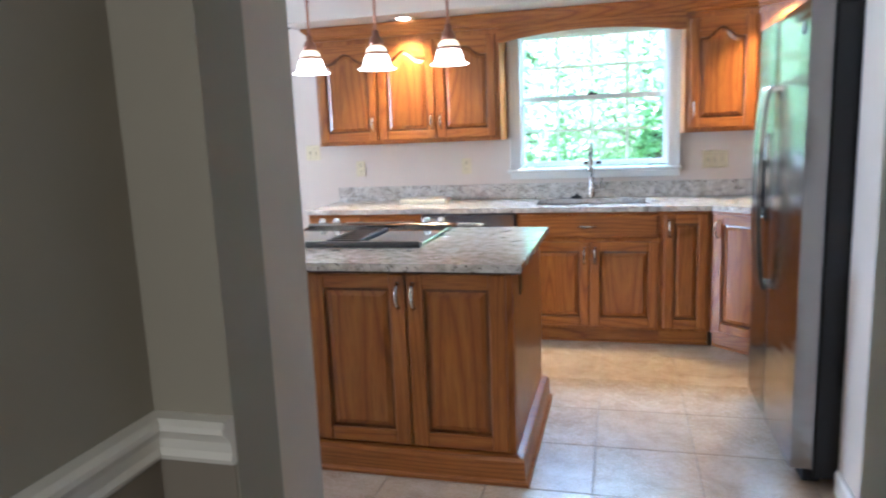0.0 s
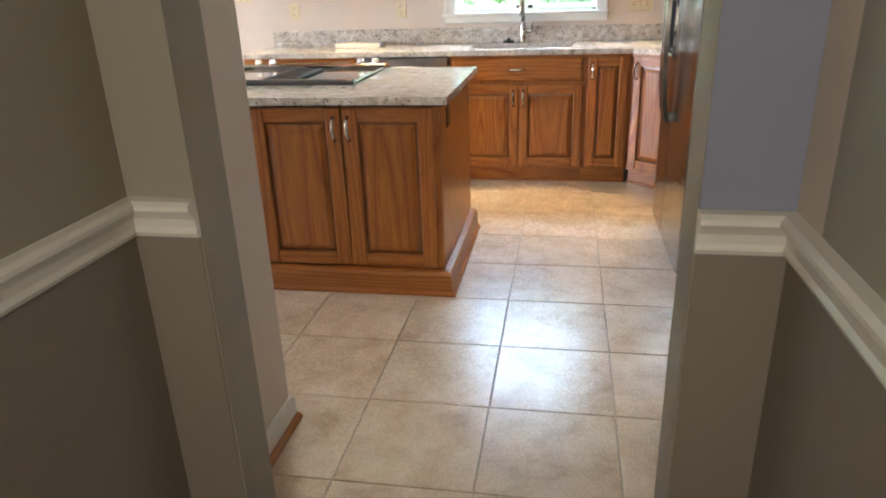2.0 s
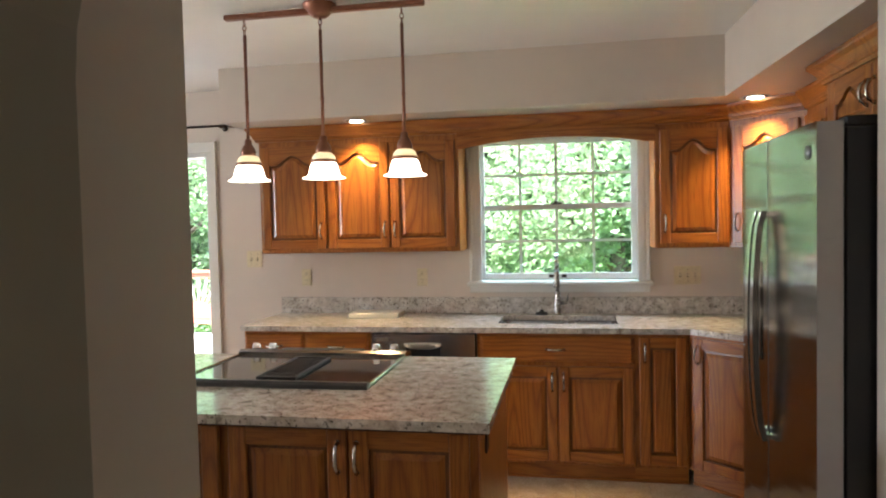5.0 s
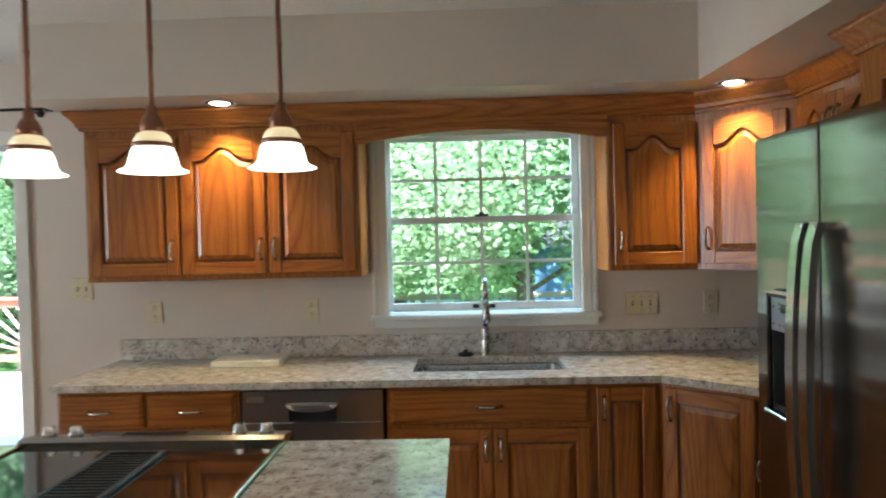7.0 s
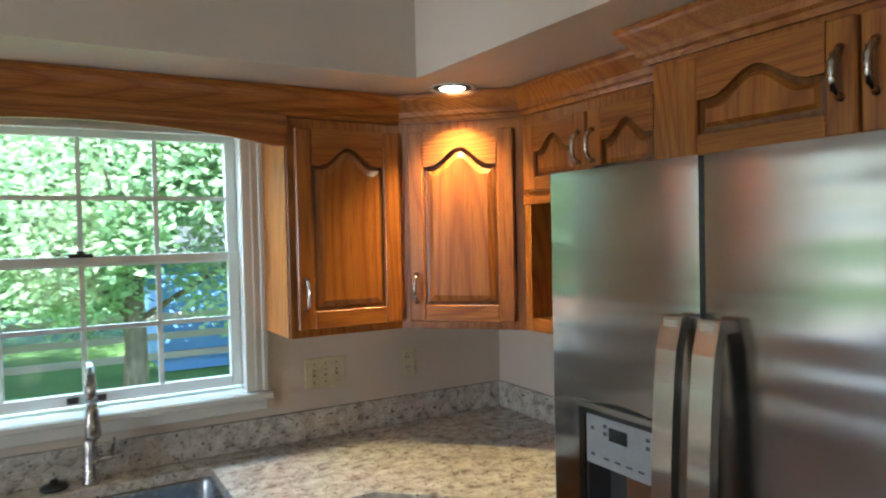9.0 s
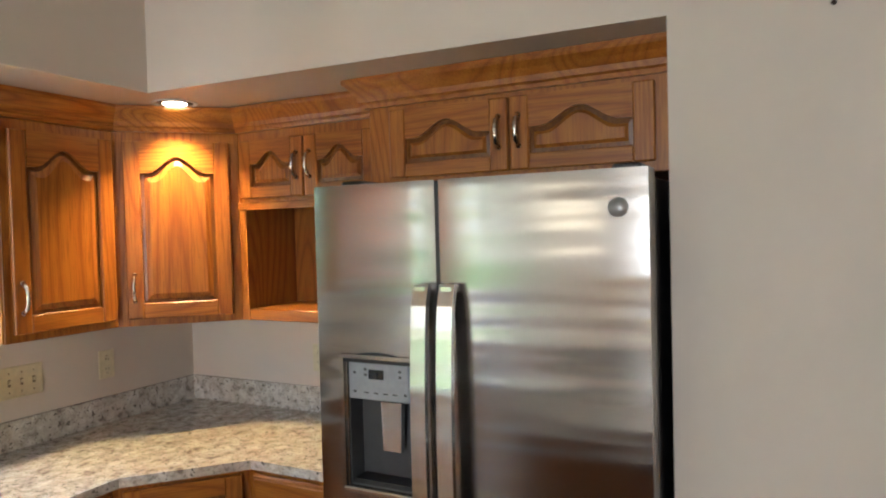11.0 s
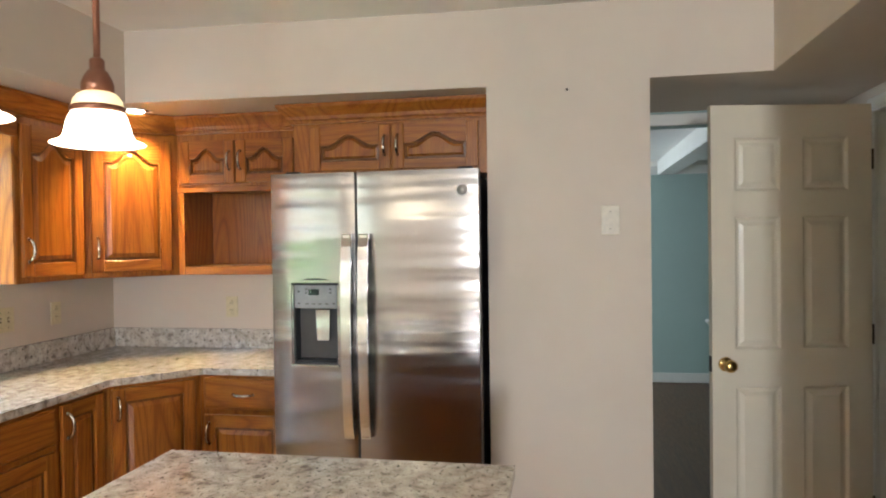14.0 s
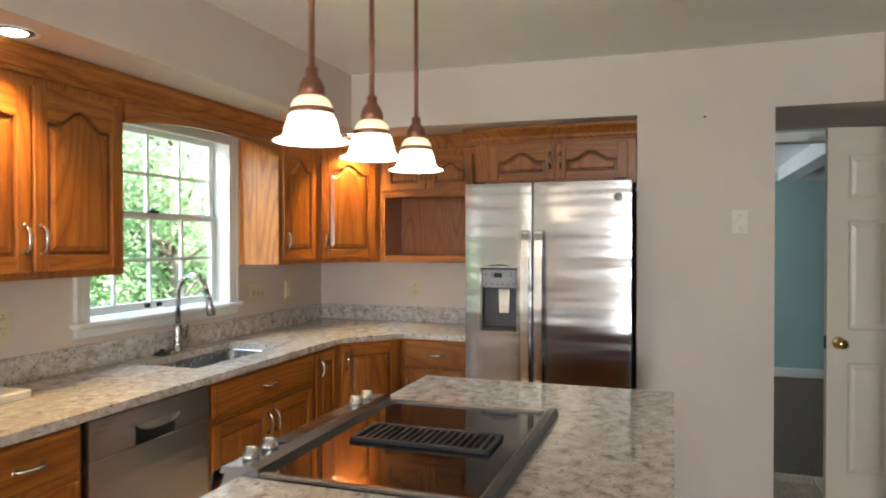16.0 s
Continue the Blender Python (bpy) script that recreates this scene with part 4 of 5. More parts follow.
box(bm, x0 + 0.01, x1 - 0.01, -0.004, 0.05, z0 + 0.005, z0 + 0.018)
part("drip_tray", bm, BLACK, ld)
part("badge", lathe(B(), [(0.023, -0.010), (0.023, -0.0138), (0.0, -0.0145)], (0.851, 0, 1.717), 20, "y"), BADGE, rd, "round grey badge")
for hx in (0.06, 0.85):
    bm = B()
    box(bm, hx - 0.035, hx + 0.035, 0.085, 0.2, 1.79, 1.825, 0.006)
    part("hinge_cover", bm, BLACK, fr)
bm = B()
box(bm, 0.01, 0.9, 0.04, 0.1, 0.012, 0.066)
part("base_grille", bm, BLACK, fr)
for fx in (0.06, 0.85):
    part("foot", lathe(B(), [(0.02, 0), (0.02, 0.03)], (fx, 0.1, 0), 12), BLACK, fr)


# ---- window over the sink ----
def window_unit():
    w = thing("window_1", pose(0, 0, 0), "white double-hung window with a grid of small panes above the sink", "window", "", "structure")
    x0, x1, z0, z1 = -0.41, 0.706, 1.09, 2.10
    bm = B()
    for a, b, c, d in ((x0, x0 + 0.03, z0, z1), (x1 - 0.03, x1, z0, z1), (x0 + 0.03, x1 - 0.03, z0, z0 + 0.025), (x0 + 0.03, x1 - 0.03, z1 - 0.03, z1)):
        box(bm, a, b, 5.36, 5.5, c, d)
    part("window_frame", bm, TRIM, w)
    bm = B()
    for a, b in ((-0.435, -0.352), (0.664, 0.744)):
        box(bm, a, b, 5.332, 5.35, 1.117, 2.10, 0.003)
        box(bm, a + (0.0 if a < 0 else 0.06), b - (0.063 if a < 0 else 0.0), 5.322, 5.332, 1.117, 2.10, 0.003)
        box(bm, a + 0.034, b - 0.034, 5.328, 5.332, 1.117, 2.10, 0.001)
    box(bm, -0.352, 0.664, 5.332, 5.35, 2.05, 2.10, 0.003)
    part("casing", bm, TRIM, w)
    bm = B()
    box(bm, -0.45, 0.757, 5.295, 5.38, 1.09, 1.117, 0.006)
    box(bm, -0.435, 0.742, 5.328, 5.35, 1.045, 1.09, 0.004)
    part("window_sill", bm, TRIM, w)
    for name_y, zlo, zhi in ((5.455, 1.127, 1.632), (5.472, 1.595, 2.07)):
        a, b = x0 + 0.03, x1 - 0.03
        bm = B()
        st, bot, tp = 0.04, 0.038 if zlo < 1.2 else 0.03, 0.03
        for p, q, s, t in ((a, a + st, zlo, zhi), (b - st, b, zlo, zhi), (a + st, b - st, zlo, zlo + bot), (a + st, b - st, zhi - tp, zhi)):
            box(bm, p, q, name_y - 0.016, name_y + 0.016, s, t, 0.002)
        sash = part("sash", bm, TRIM, w)
        bm = B()
        iw, ih = b - a - 2 * st, zhi - zlo - bot - tp
        for k in (1, 2, 3):
            x = a + st + iw * k / 4
            box(bm, x - 0.008, x + 0.008, name_y - 0.01, name_y + 0.01, zlo + bot, zhi - tp)
        z = zlo + bot + ih / 2
        box(bm, a + st, b - st, name_y - 0.0095, name_y + 0.0095, z - 0.008, z + 0.008)
        part("muntin", bm, TRIM, sash)
        for i in range(4):
            for j in range(2):
                bm = B()
                xa, za = a + st + iw * i / 4, zlo + bot + ih * j / 2
                box(bm, xa + 0.006, xa + iw / 4 - 0.006, name_y - 0.002, name_y + 0.002, za + 0.006, za + ih / 2 - 0.006)
                part("pane", bm, GLASS, sash).visible_shadow = False
    bm = B()
    box(bm, 0.11, 0.185, 5.42, 5.44, 1.628, 1.642, 0.003)
    lathe(bm, [(0.012, 1.642), (0.012, 1.652), (0.0, 1.654)], (0.147, 5.432, 0), 12)
    part("sash_lock", bm, DARKBR, w)
    bm = B()
    for a in (0.105, 0.19):
        box(bm, a - 0.015, a + 0.02, 5.425, 5.438, 1.135, 1.157, 0.003)
    part("sash_lift", bm, DARKBR, w)


window_unit()


# ---- sliding patio door ----
def sliding_door():
    d = thing("door_1", pose(0, 0, 0), "white sliding patio door, half open, with blinds inside the glass", "patio door", "", "structure")
    x0, x1, z1 = -4.15, -2.35, 2.07
    bm = B()
    for a, b, c, e in ((x0, x0 + 0.03, 0, z1), (x1 - 0.02, x1, 0, z1), (x0 + 0.03, x1 - 0.02, z1 - 0.03, z1), (x0 + 0.03, x1 - 0.02, 0, 0.03)):
        box(bm, a, b, 5.36, 5.5, c, e)
    part("door_frame", bm, VINYL, d)
    bm = B()
    for a, b in ((x0 - 0.085, x0), (x1, x1 + 0.07)):
        box(bm, a, b, 5.332, 5.35, 0, 2.07, 0.003)
    box(bm, x0 - 0.085, x1 + 0.07, 5.332, 5.35, 2.07, 2.145, 0.003)
    part("casing", bm, TRIM, d)
    for name_y, a, b in ((5.40, -3.78, -3.0), (5.45, -4.12, -3.17)):
        bm = B()
        st = 0.095
        for p, q, s, t in ((a, a + st, 0.03, 2.035), (b - st, b, 0.03, 2.035), (a + st, b - st, 0.03, 0.14), (a + st, b - st, 1.945, 2.035)):
            box(bm, p, q, name_y - 0.02, name_y + 0.02, s, t, 0.003)
        leaf = part("sliding_panel", bm, VINYL, d)
        bm = B()
        box(bm, a + st - 0.005, b - st + 0.005, name_y - 0.012, name_y - 0.009, 0.135, 1.95)
        part("pane", bm, GLASS, leaf).visible_shadow = False
        bm = B()
        for k in range(110):
            z = 1.94 - 0.0163 * k
            box(bm, a + st + 0.01, b - st - 0.01, name_y - 0.004, name_y + 0.006, z, z + 0.0008)
        part("blind", bm, VINYL, leaf, "thin white blind slats between the glass")
    bm = B()
    tube(bm, [(-3.045, 5.38, 0.98), (-3.05, 5.335, 1.0), (-3.052, 5.325, 1.09), (-3.05, 5.335, 1.18), (-3.045, 5.38, 1.2)], 0.011, 8)
    box(bm, -3.065, -3.025, 5.374, 5.38, 0.94, 1.24, 0.002)
    part("door_handle", bm, VINYL, d)
    bm = B()
    box(bm, -3.002, -2.992, 5.39, 5.41, 0.03, 2.035)
    part("weather_strip", bm, BLACK, d)


sliding_door()
rod = thing("curtain_rod", pose(0, 0, 0), "thin dark bronze curtain rod above the patio door", "curtain rod")
part("pole", tube(B(), [(-4.5, 5.27, 2.245), (-2.13, 5.27, 2.245)], 0.008, 10), DARKBR, rod)
for ex, s in ((-2.13, 1), (-4.5, -1)):
    part("finial", lathe(B(), [(0.008, 0), (0.016, 0.008 * s), (0.014, 0.03 * s), (0.019, 0.04 * s), (0.0, 0.055 * s)], (ex, 5.27, 2.245), 12, "x"), DARKBR, rod)
for bx in (-2.2, -4.43):
    bm = tube(B(), [(bx, 5.348, 2.235), (bx, 5.29, 2.235), (bx, 5.27, 2.235)], 0.006, 8)
    lathe(bm, [(0.02, 5.349), (0.02, 5.343), (0.0, 5.341)], (bx, 0, 2.235), 12, "y")
    part("bracket", bm, DARKBR, rod)

# ---- pendants on a bar ----
bar = thing("pendant_light_bar", pose(-0.845, 3.71, 0), "three-light copper bronze pendant bar with lit glass shades", "ceiling light")
bm = B()
box(bm, -0.459, 0.478, -0.018, 0.018, 2.47, 2.493, 0.004)
part("bar", bm, COPPER, bar)
part("canopy", lathe(B(), [(0.0, 2.509), (0.075, 2.509), (0.075, 2.50), (0.06, 2.482), (0.045, 2.462), (0.03, 2.452), (0.0, 2.45)]), COPPER, bar)
for px in (-0.364, 0.0, 0.376):
    bm = B()
    for k in range(3):
        zc = 2.452 - 0.022 * k
        ring = [(px + (0.008 * math.cos(a) if k % 2 else 0), 0 if k % 2 else 0.008 * math.cos(a), zc + 0.014 * math.sin(a)) for a in (2 * math.pi * j / 10 for j in range(11))]
        tube(bm, ring, 0.0022, 5)
    part("chain", bm, COPPER, bar)
    part("stem", lathe(B(), [(0.0075, 2.397), (0.0075, 2.10), (0.009, 2.098), (0.009, 2.085), (0.0075, 2.083), (0.0075, 1.90)], (px, 0, 0), 12), COPPER, bar)
    part("socket_cap", lathe(B(), [(0.012, 1.925), (0.016, 1.92), (0.016, 1.90), (0.022, 1.895), (0.03, 1.88), (0.034, 1.868), (0.034, 1.852), (0.03, 1.848)], (px, 0, 0), 20), COPPER, bar)
    sh = part("shade", lathe(B(), [(0.054, 1.805), (0.06, 1.795), (0.066, 1.775), (0.07, 1.757), (0.077, 1.745), (0.094, 1.738), (0.098, 1.735), (0.094, 1.733), (0.074, 1.741), (0.064, 1.757), (0.05, 1.80)], (px, 0, 0), 28), SHADE, bar, "lit cream glass bell shade")
    part("upper_shade", lathe(B(), [(0.03, 1.85), (0.042, 1.843), (0.05, 1.832), (0.054, 1.818)], (px, 0, 0), 28), SHADE_TOP, sh, "amber-lit top of the glass shade")
    part("band", lathe(B(), [(0.0545, 1.818), (0.0575, 1.816), (0.0575, 1.806), (0.0545, 1.804)], (px, 0, 0), 28), COPPER, sh, "copper band around the shade")
    part("bulb", lathe(B(), [(0.0, 1.728), (0.018, 1.733), (0.028, 1.75), (0.024, 1.775), (0.014, 1.80), (0.0, 1.80)], (px, 0, 0), 16), BULB, sh)
for cx, cy in CANS:
    can = thing("recessed_light", pose(cx, cy, SZ), "lit round recessed ceiling light in the soffit", "ceiling light", "recessed lights")
    part("trim_ring", lathe(B(), [(0.078, -0.0005), (0.083, -0.003), (0.08, -0.006), (0.066, -0.003), (0.064, -0.0012)], (0, 0, 0), 28), TRIM, can)
    part("bulb", lathe(B(), [(0.044, -0.004), (0.034, -0.010), (0.0, -0.013)], (0, 0, 0), 24), CANGLOW, can)
    part("baffle", lathe(B(), [(0.066, -0.0025), (0.044, -0.0035)], (0, 0, 0), 28), CHAR, can)


# ---- outlets and switches ----
def plate(m, w, h, kind, label):
    o = thing("wall_switch" if kind != "outlet" else "power_outlet", m, label, "switch" if kind != "outlet" else "outlet")
    bm = B()
    box(bm, -w / 2, w / 2, -0.006, 0, -h / 2, h / 2, 0.002)
    part("cover_plate", bm, IVORY if kind != "blank" else PLATE, o)
    gangs = max(1, round(w / 0.055)) if kind == "switch" else 1
    for k in range(gangs):
        cx = (k - (gangs - 1) / 2) * 0.046
        if kind == "switch":
            bm = B()
            box(bm, cx - 0.005, cx + 0.005, -0.008, -0.006, -0.013, 0.013)
            part("slot", bm, DARKSLOT, o)
            bm = prism(B(), [(-0.006, -0.006), (-0.006, 0.008), (-0.018, 0.010), (-0.018, 0.004)], cx - 0.0035, cx + 0.0035, "yz")
            part("toggle", bm, IVORY, o)
        elif kind == "outlet":
            for z in (-0.02, 0.02):
                bm = B()
                box(bm, -0.016, 0.016, -0.0085, -0.006, z - 0.014, z + 0.014, 0.003)
                sock = part("socket", bm, IVORY, o)
                bm = B()
                box(bm, -0.008, -0.005, -0.0092, -0.0084, z - 0.003, z + 0.008)
                box(bm, 0.005, 0.008, -0.0092, -0.0084, z - 0.003, z + 0.006)
                part("slot", bm, DARKSLOT, sock)
        for z in (-0.036, 0.036):
            part("screw", lathe(B(), [(0.003, -0.006), (0.003, -0.0075), (0, -0.008)], (cx, 0, z), 8, "y"), NICKEL, o)


plate(pose(-2.005, 5.35, 1.29), 0.115, 0.118, "switch", "ivory double toggle switch plate on the kitchen wall")
plate(pose(-1.611, 5.35, 1.155), 0.072, 0.118, "outlet", "ivory duplex outlet above the backsplash")
plate(pose(-0.768, 5.35, 1.152), 0.072, 0.118, "outlet", "ivory duplex outlet above the backsplash")
plate(pose(0.972, 5.35, 1.152), 0.165, 0.118, "switch", "ivory triple toggle switch plate beside the window")
plate(pose(1.33, 5.35, 1.15), 0.072, 0.118, "outlet", "ivory duplex outlet in the corner above the backsplash")
plate(pose(1.80, 4.589, 1.14, 0, 0, -90), 0.072, 0.118, "outlet", "ivory duplex outlet above the granite backsplash")
plate(pose(1.141, 2.508, 1.583, 0, 0, -90), 0.078, 0.125, "blank", "blank ivory cover plate on the wall by the refrigerator")
nail = thing("wall_nail", pose(1.143, 2.683, 2.143, 0, 0, -90), "small dark nail stuck in the beige wall", "nail")
part("nail_head", lathe(B(), [(0.003, 0), (0.003, -0.006), (0.006, -0.007), (0.005, -0.009), (0, -0.0095)], (0, 0, 0), 10, "y"), DARKBR, nail)


# ---- six-panel door, standing open ----
def panel_door():
    hx, hy, fx, fy = 1.53, 1.362, 1.40, 2.065
    ang = math.degrees(math.atan2(fy - hy, fx - hx))
    w = math.hypot(fx - hx, fy - hy)
    d = thing("door_2", pose(hx, hy, 0.012, 0, 0, ang), "off-white six-panel interior door standing open with brass knob", "door", "", "structure")
    h, t = 2.075, 0.035
    xs = [(0.105, w / 2 - 0.05), (w / 2 + 0.05, w - 0.105)]
    zs = [(0.22, 0.82), (0.99, 1.58), (1.695, 1.93)]
    bm = B()
    cuts = [0, 0.105, w / 2 - 0.05, w / 2 + 0.05, w - 0.105, w]
    for a, b in ((0, 0.105), (w / 2 - 0.05, w / 2 + 0.05), (w - 0.105, w)):
        box(bm, a, b, 0, t, 0, h)
    for a, b in xs:
        for c, e in ((0, 0.22), (0.82, 0.99), (1.58, 1.695), (1.93, h)):
            box(bm, a, b, 0, t, c, e)
    part("leaf", bm, DOORP, d)
    for a, b in xs:
        for c, e in zs:
            bm = B()
            for face, s in ((t, -1), (0, 1)):
                r = [[bm.verts.new((x, face + s * dep, z)) for x, z in ((a + i, c + i), (b - i, c + i), (b - i, e - i), (a + i, e - i))] for i, dep in ((0, 0.0), (0.012, 0.009), (0.022, 0.009), (0.04, 0.003))]
                fs = [bm.faces.new((p[k], p[(k + 1) % 4], q[(k + 1) % 4], q[k])) for p, q in zip(r, r[1:]) for k in range(4)] + [bm.faces.new(r[-1])]
                if (fs[-1].normal.y < 0) == (face == t):
                    bmesh.ops.reverse_faces(bm, faces=fs)
            part("panel", bm, DOORP, d)
    kn = part("knob", lathe(B(), [(0.033, t), (0.033, t + 0.005), (0.026, t + 0.008), (0.012, t + 0.012), (0.012, t + 0.03), (0.022, t + 0.036), (0.029, t + 0.05), (0.027, t + 0.063), (0.014, t + 0.07), (0.0, t + 0.071)], (w - 0.06, 0, 0.925), 22, "y"), BRASS, d, "polished brass round knob")
    bm = B()
    box(bm, w, w + 0.0025, 0.005, t - 0.005, 0.89, 0.96)
    part("latch", bm, DARKBR, d)
    for z in (0.28, 1.05, 1.83):
        part("hinge", lathe(B(), [(0.006, z - 0.045), (0.006, z + 0.045)], (-0.004, t - 0.002, 0), 10), DARKBR, d)


panel_door()

# column on a half wall in the teal room
col = thing("column", pose(4.55, 1.20, 0), "white round column on a teal half wall with white cap", "column")
bm = B()
box(bm, -0.06, 0.8, -1.6, 0.08, 0, 0.60)
part("half_wall", bm, TEAL, col)
bm = B()
box(bm, -0.11, 0.85, -1.65, 0.13, 0.63, 0.665, 0.008)
box(bm, -0.085, 0.825, -1.625, 0.105, 0.60, 0.63, 0.006)
part("cap", bm, TRIM, col)
bm = B()
box(bm, -0.075, 0.815, -1.615, 0.095, 0, 0.09, 0.006)
part("base", bm, TRIM, col)
part("shaft", lathe(B(), [(0.07, 0.665), (0.07, 0.69), (0.058, 0.705), (0.052, 0.73), (0.046, 2.05), (0.06, 2.08), (0.072, 2.11), (0.072, 2.268)], (0.03, 0, 0), 24), TRIM, col)

# ---- outdoors ----
bm = B()
bmesh.ops.create_grid(bm, x_segments=1, y_segments=1, size=300, matrix=Matrix.Translation((0, 0, -0.95)))
structure("ground", bm, LAWN, "green lawn behind the house", "lawn")
bm = B()
deck = thing("deck", pose(0, 0, 0), "sunlit wooden deck outside the patio door", "deck")
bm = B()
box(bm, -9.0, -1.9, 5.55, 10.25, -0.45, -0.11)
part("frame", bm, RAILW, deck)
for k in range(33):
    bm = B()
    y = 5.52 + k * 0.145
    box(bm, -9.0, -1.9, y, y + 0.139, -0.11, -0.08)
    part("board", bm, DECKW, deck)


def railing(m, w, burst):
    r = thing("deck_railing", m, "red-stained wooden deck railing with a sunburst of pale balusters" if burst else "red-stained wooden deck railing with pale balusters", "railing", "deck railings")
    for x in (0, w):
        bm = B()
        box(bm, x - 0.045, x + 0.045, -0.045, 0.045, 0, 0.93, 0.004)
        part("post", bm, RAILW, r)
    bm = B()
    box(bm, -0.08, w + 0.08, -0.07, 0.07, 0.93, 0.968, 0.005)
    part("top_rail", bm, RAILW, r)
    for z in (0.16, 0.85):
        bm = B()
        box(bm, 0.045, w - 0.045, -0.02, 0.02, z, z + 0.085)
        part("rail", bm, RAILW, r)
    if burst:
        cx = w / 2 + 0.0
        pts = [(cx + 0.3 * math.cos(math.pi * k / 16), 0.245 + 0.26 * math.sin(math.pi * k / 16)) for k in range(17)]
        part("sun_disc", prism(B(), pts, -0.035, 0.035), RAILW, r)
        for k in range(1, 14):
            a = math.pi * k / 14
            dx, dz = math.cos(a), math.sin(a)
            far = min((w / 2 - 0.05) / max(1e-3, abs(dx)), 0.60 / max(1e-3, dz))
            part("ray", tube(B(), [(cx + 0.26 * dx, 0, 0.245 + 0.22 * dz), (cx + far * dx, 0, 0.245 + far * dz)], 0.019, 6), BALW, r)
    else:
        n = int(w / 0.13)
        for k in range(1, n):
            bm = B()
            box(bm, w * k / n - 0.018, w * k / n + 0.018, -0.018, 0.018, 0.24, 0.85)
            part("baluster", bm, BALW, r)


railing(pose(-6.47, 10.15, -0.08), 2.35, True)
railing(pose(-4.03, 10.15, -0.08), 2.1, False)
railing(pose(-8.9, 10.15, -0.08), 2.35, False)


def leaf_cloud(bm, centres, count, size, rng):
    """Small bent leaf clusters scattered through rounded clumps."""
    verts, faces = [], []
    for _ in range(count):
        cx, cy, cz, r = centres[rng.randrange(len(centres))]
        d = Vector((rng.gauss(0, 1), rng.gauss(0, 1), rng.gauss(0, 0.8)))
        d = d.normalized() * r * rng.random() ** 0.4
        p = Vector((cx, cy, cz)) + d
        u = Vector((rng.gauss(0, 1), rng.gauss(0, 1), rng.gauss(0, 0.5))).normalized()
        v = u.cross(Vector((rng.gauss(0, 1), rng.gauss(0, 1), rng.gauss(0, 1)))).normalized()
        s = size * rng.uniform(0.6, 1.3)
        k = len(verts)
        verts += [p - u * s, p + v * s * 0.55 + u * s * 0.1, p + u * s, p - v * s * 0.55 + u * s * 0.1]
        faces.append((k, k + 1, k + 2, k + 3))
    return verts, faces


def tree(x, y, h, spread, seed, low=0.25, leaves=9000, dark=False, size=0.13):
    rng = random.Random(seed)
    t = thing("tree", pose(x, y, -0.95), "leafy broad-leaved tree with green summer crown", "tree", "garden trees")
    bm = B()
    tube(bm, [(0, 0, 0), (0.05, 0.03, h * 0.2), (0.0, 0.1, h * 0.5), (0.05, 0.05, h * 0.85)], [0.2, 0.15, 0.11, 0.03], 10)
    centres = []
    for k in range(22):
        a, lift = rng.uniform(0, 2 * math.pi), rng.uniform(low, 0.97)
        reach = spread * (1 - 0.6 * abs(lift - 0.45)) * rng.uniform(0.35, 1.0)
        tip = Vector((reach * math.cos(a), reach * math.sin(a), h * lift))
        root = Vector((0, 0.05, h * max(0.15, lift - 0.22)))
        tube(bm, [root, root.lerp(tip, 0.5) + Vector((0, 0, 0.15)), tip], [0.05, 0.03, 0.012], 6)
        centres.append((*tip, spread * rng.uniform(0.28, 0.45)))
        centres.append((*root.lerp(tip, 0.55), spread * rng.uniform(0.2, 0.34)))
    part("trunk", bm, BARK, t)
    verts, faces = leaf_cloud(None, centres, leaves, size, rng)
    me = bpy.data.meshes.new("crown")
    me.from_pydata([tuple(v) for v in verts], [], faces)
    me.materials.append(LEAFD if dark else LEAF)
    crown = new("crown", me)
    crown.parent = t
    tagged(crown, kind="stuff")


for x, y, h, sp, seed, lo, n, dk in (
    (1.0, 13.0, 6.0, 3.0, 1, 0.46, 80000, False), (-2.6, 14.5, 6.2, 3.2, 2, 0.42, 62000, False), (4.8, 13.6, 6.2, 3.1, 3, 0.46, 66000, False),
    (-7.5, 13.2, 5.0, 2.5, 4, 0.2, 30000, False), (-11.0, 17.5, 9.0, 4.5, 5, 0.08, 14000, True), (-5.6, 19.5, 9.5, 4.5, 6, 0.06, 14000, True),
    (9.0, 12.8, 6.5, 3.2, 7, 0.3, 34000, False), (2.6, 22.0, 9.0, 4.6, 8, 0.12, 15000, True), (-2.0, 23.0, 9.0, 4.6, 9, 0.1, 14000, True),
    (13.5, 15.5, 8.5, 4.2, 10, 0.2, 22000, False), (-15.5, 24.0, 10.0, 5.0, 11, 0.06, 12000, True), (8.0, 24.0, 10.0, 5.0, 12, 0.08, 14000, True), (17.0, 21.0, 10.0, 5.0, 13, 0.1, 12000, True)):
    tree(x, y, h, sp, seed, lo, n, dk, 0.058 if not dk else 0.14)
fence = thing("garden_fence", pose(-7.5, 17.0, -0.95), "weathered three-rail wooden garden fence", "fence")
for k in range(6):
    bm = B()
    box(bm, k * 2.2 - 0.06, k * 2.2 + 0.06, -0.06, 0.06, 0, 1.25, 0.01)
    part("post", bm, FENCEW, fence)
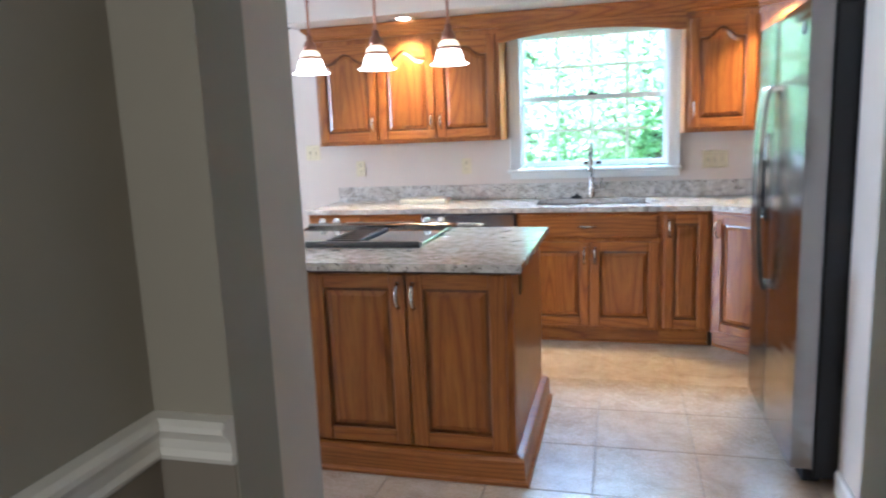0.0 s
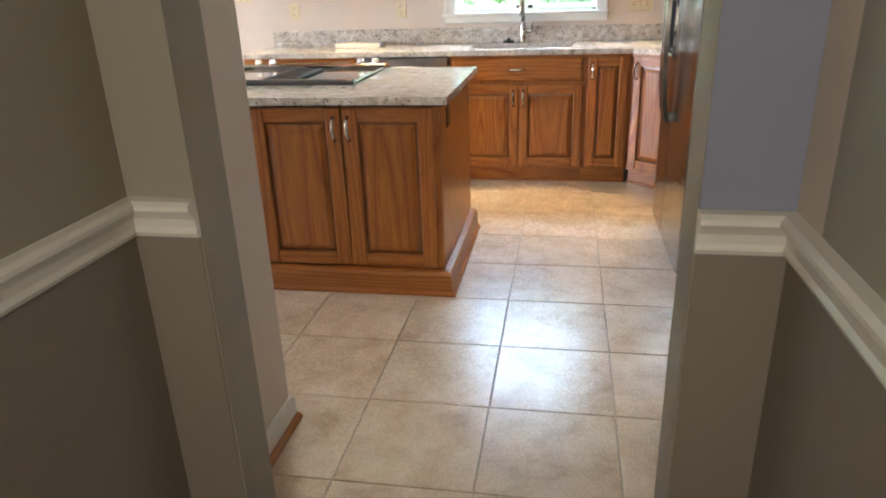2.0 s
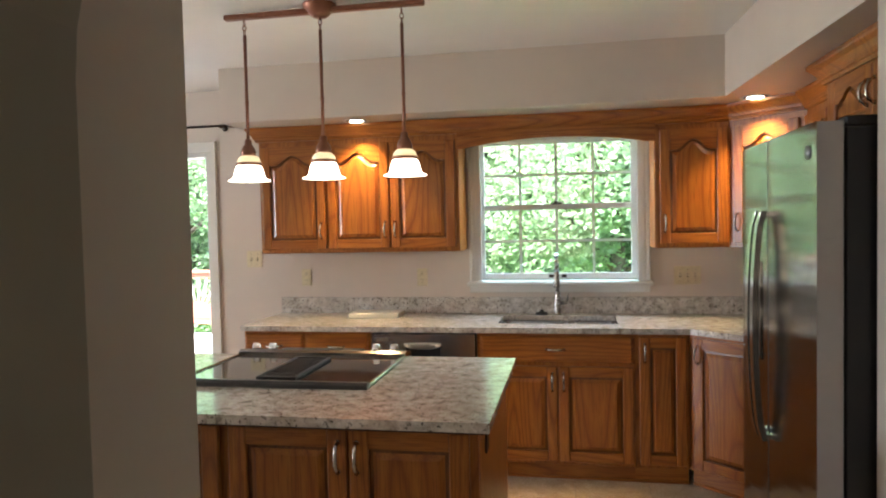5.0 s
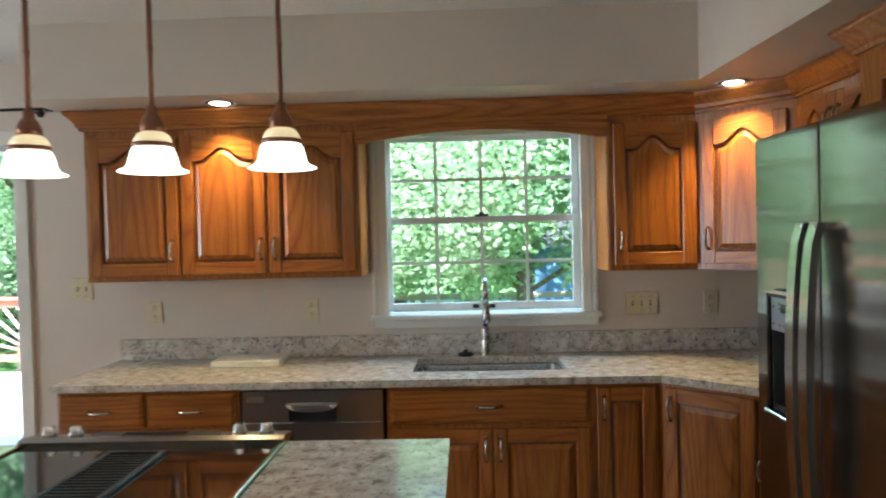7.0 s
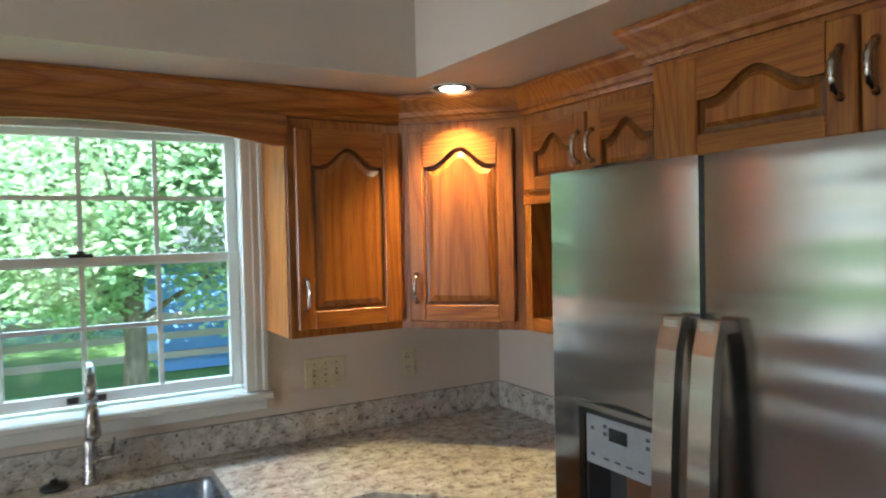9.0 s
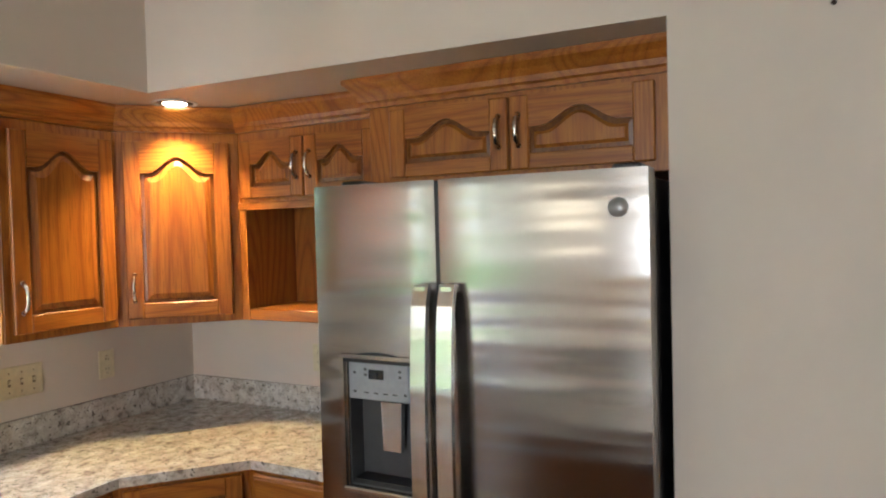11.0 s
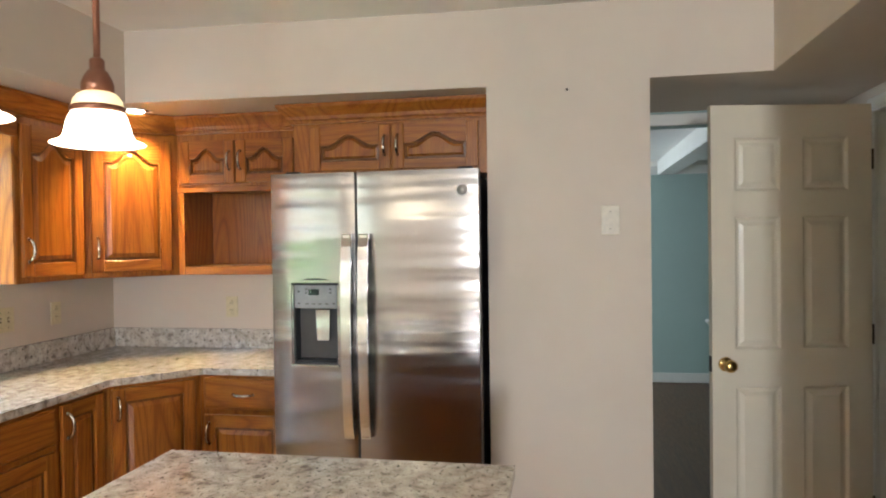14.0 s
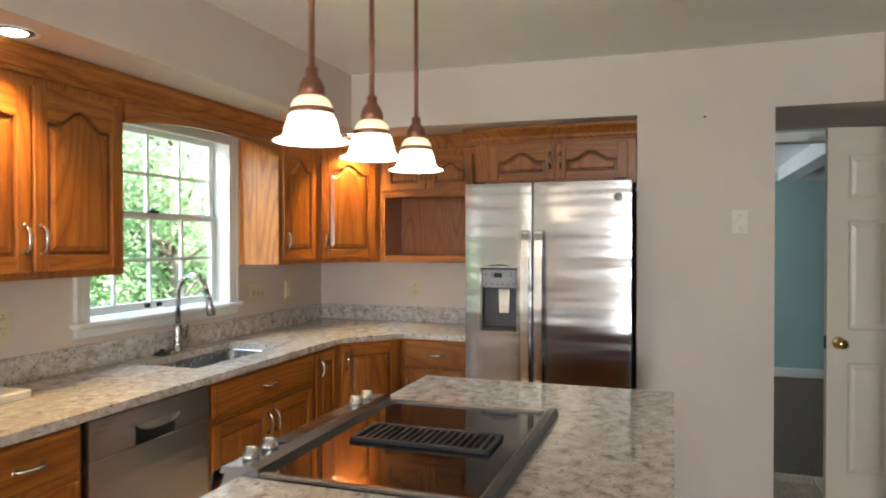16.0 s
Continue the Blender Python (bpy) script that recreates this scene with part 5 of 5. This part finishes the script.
for z in (0.3, 0.68, 1.06):
    bm = B()
    box(bm, 0, 11.0, -0.1, -0.06, z, z + 0.13)
    part("rail", bm, FENCEW, fence)
shed = thing("garden_shed", pose(3.5, 17.2, -0.95), "blue painted garden shed behind the trees", "shed")
for k in range(12):
    bm = B()
    box(bm, -1.6, 1.6, -0.02 - 0.004 * (k % 2), 0.0, 0.18 * k, 0.18 * k + 0.176)
    part("siding_board", bm, BLUEP, shed)
bm = B()
box(bm, -1.6, 1.6, 0.0, 2.4, 0, 2.16)
part("wall", bm, BLUEP, shed)
part("roof", prism(B(), [(-0.2, 2.16), (1.2, 2.9), (2.6, 2.16)], -1.8, 1.8, "yz"), CHAR, shed)

# ---- floor tiles, each its own piece ----
STEP = 0.416
tiles = {}


def tile_mesh(x0, x1, y0, y1):
    key = (round(x1 - x0, 4), round(y1 - y0, 4))
    if key not in tiles:
        bm = B()
        w, d, e = key[0] / 2, key[1] / 2, 0.0025
        lo = [bm.verts.new((x, y, -0.004)) for x, y in ((-w, -d), (w, -d), (w, d), (-w, d))]
        mid = [bm.verts.new((x, y, -0.0015)) for x, y in ((-w, -d), (w, -d), (w, d), (-w, d))]
        top = [bm.verts.new((x, y, 0)) for x, y in ((-w + e, -d + e), (w - e, -d + e), (w - e, d - e), (-w + e, d - e))]
        for p, q in ((lo, mid), (mid, top)):
            for k in range(4):
                bm.faces.new((p[k], p[(k + 1) % 4], q[(k + 1) % 4], q[k]))
        bm.faces.new(top)
        tiles[key] = mesh("tile", bm, TILE)
    return tiles[key]


for i in range(-22, 6):
    for j in range(-3, 8):
        x0, y0 = 0.245 + STEP * i + 0.002, 2.425 + STEP * j + 0.002
        x1, y1 = x0 + STEP - 0.004, y0 + STEP - 0.004
        x0, x1, y0, y1 = max(x0, -8.5), min(x1, 2.05), max(y0, 1.36), min(y1, 5.35)
        if x1 - x0 < 0.02 or y1 - y0 < 0.02:
            continue
        ob = new("tile", tile_mesh(x0, x1, y0, y1))
        ob.location = ((x0 + x1) / 2, (y0 + y1) / 2, 0)
        ob.parent = kitchen_floor
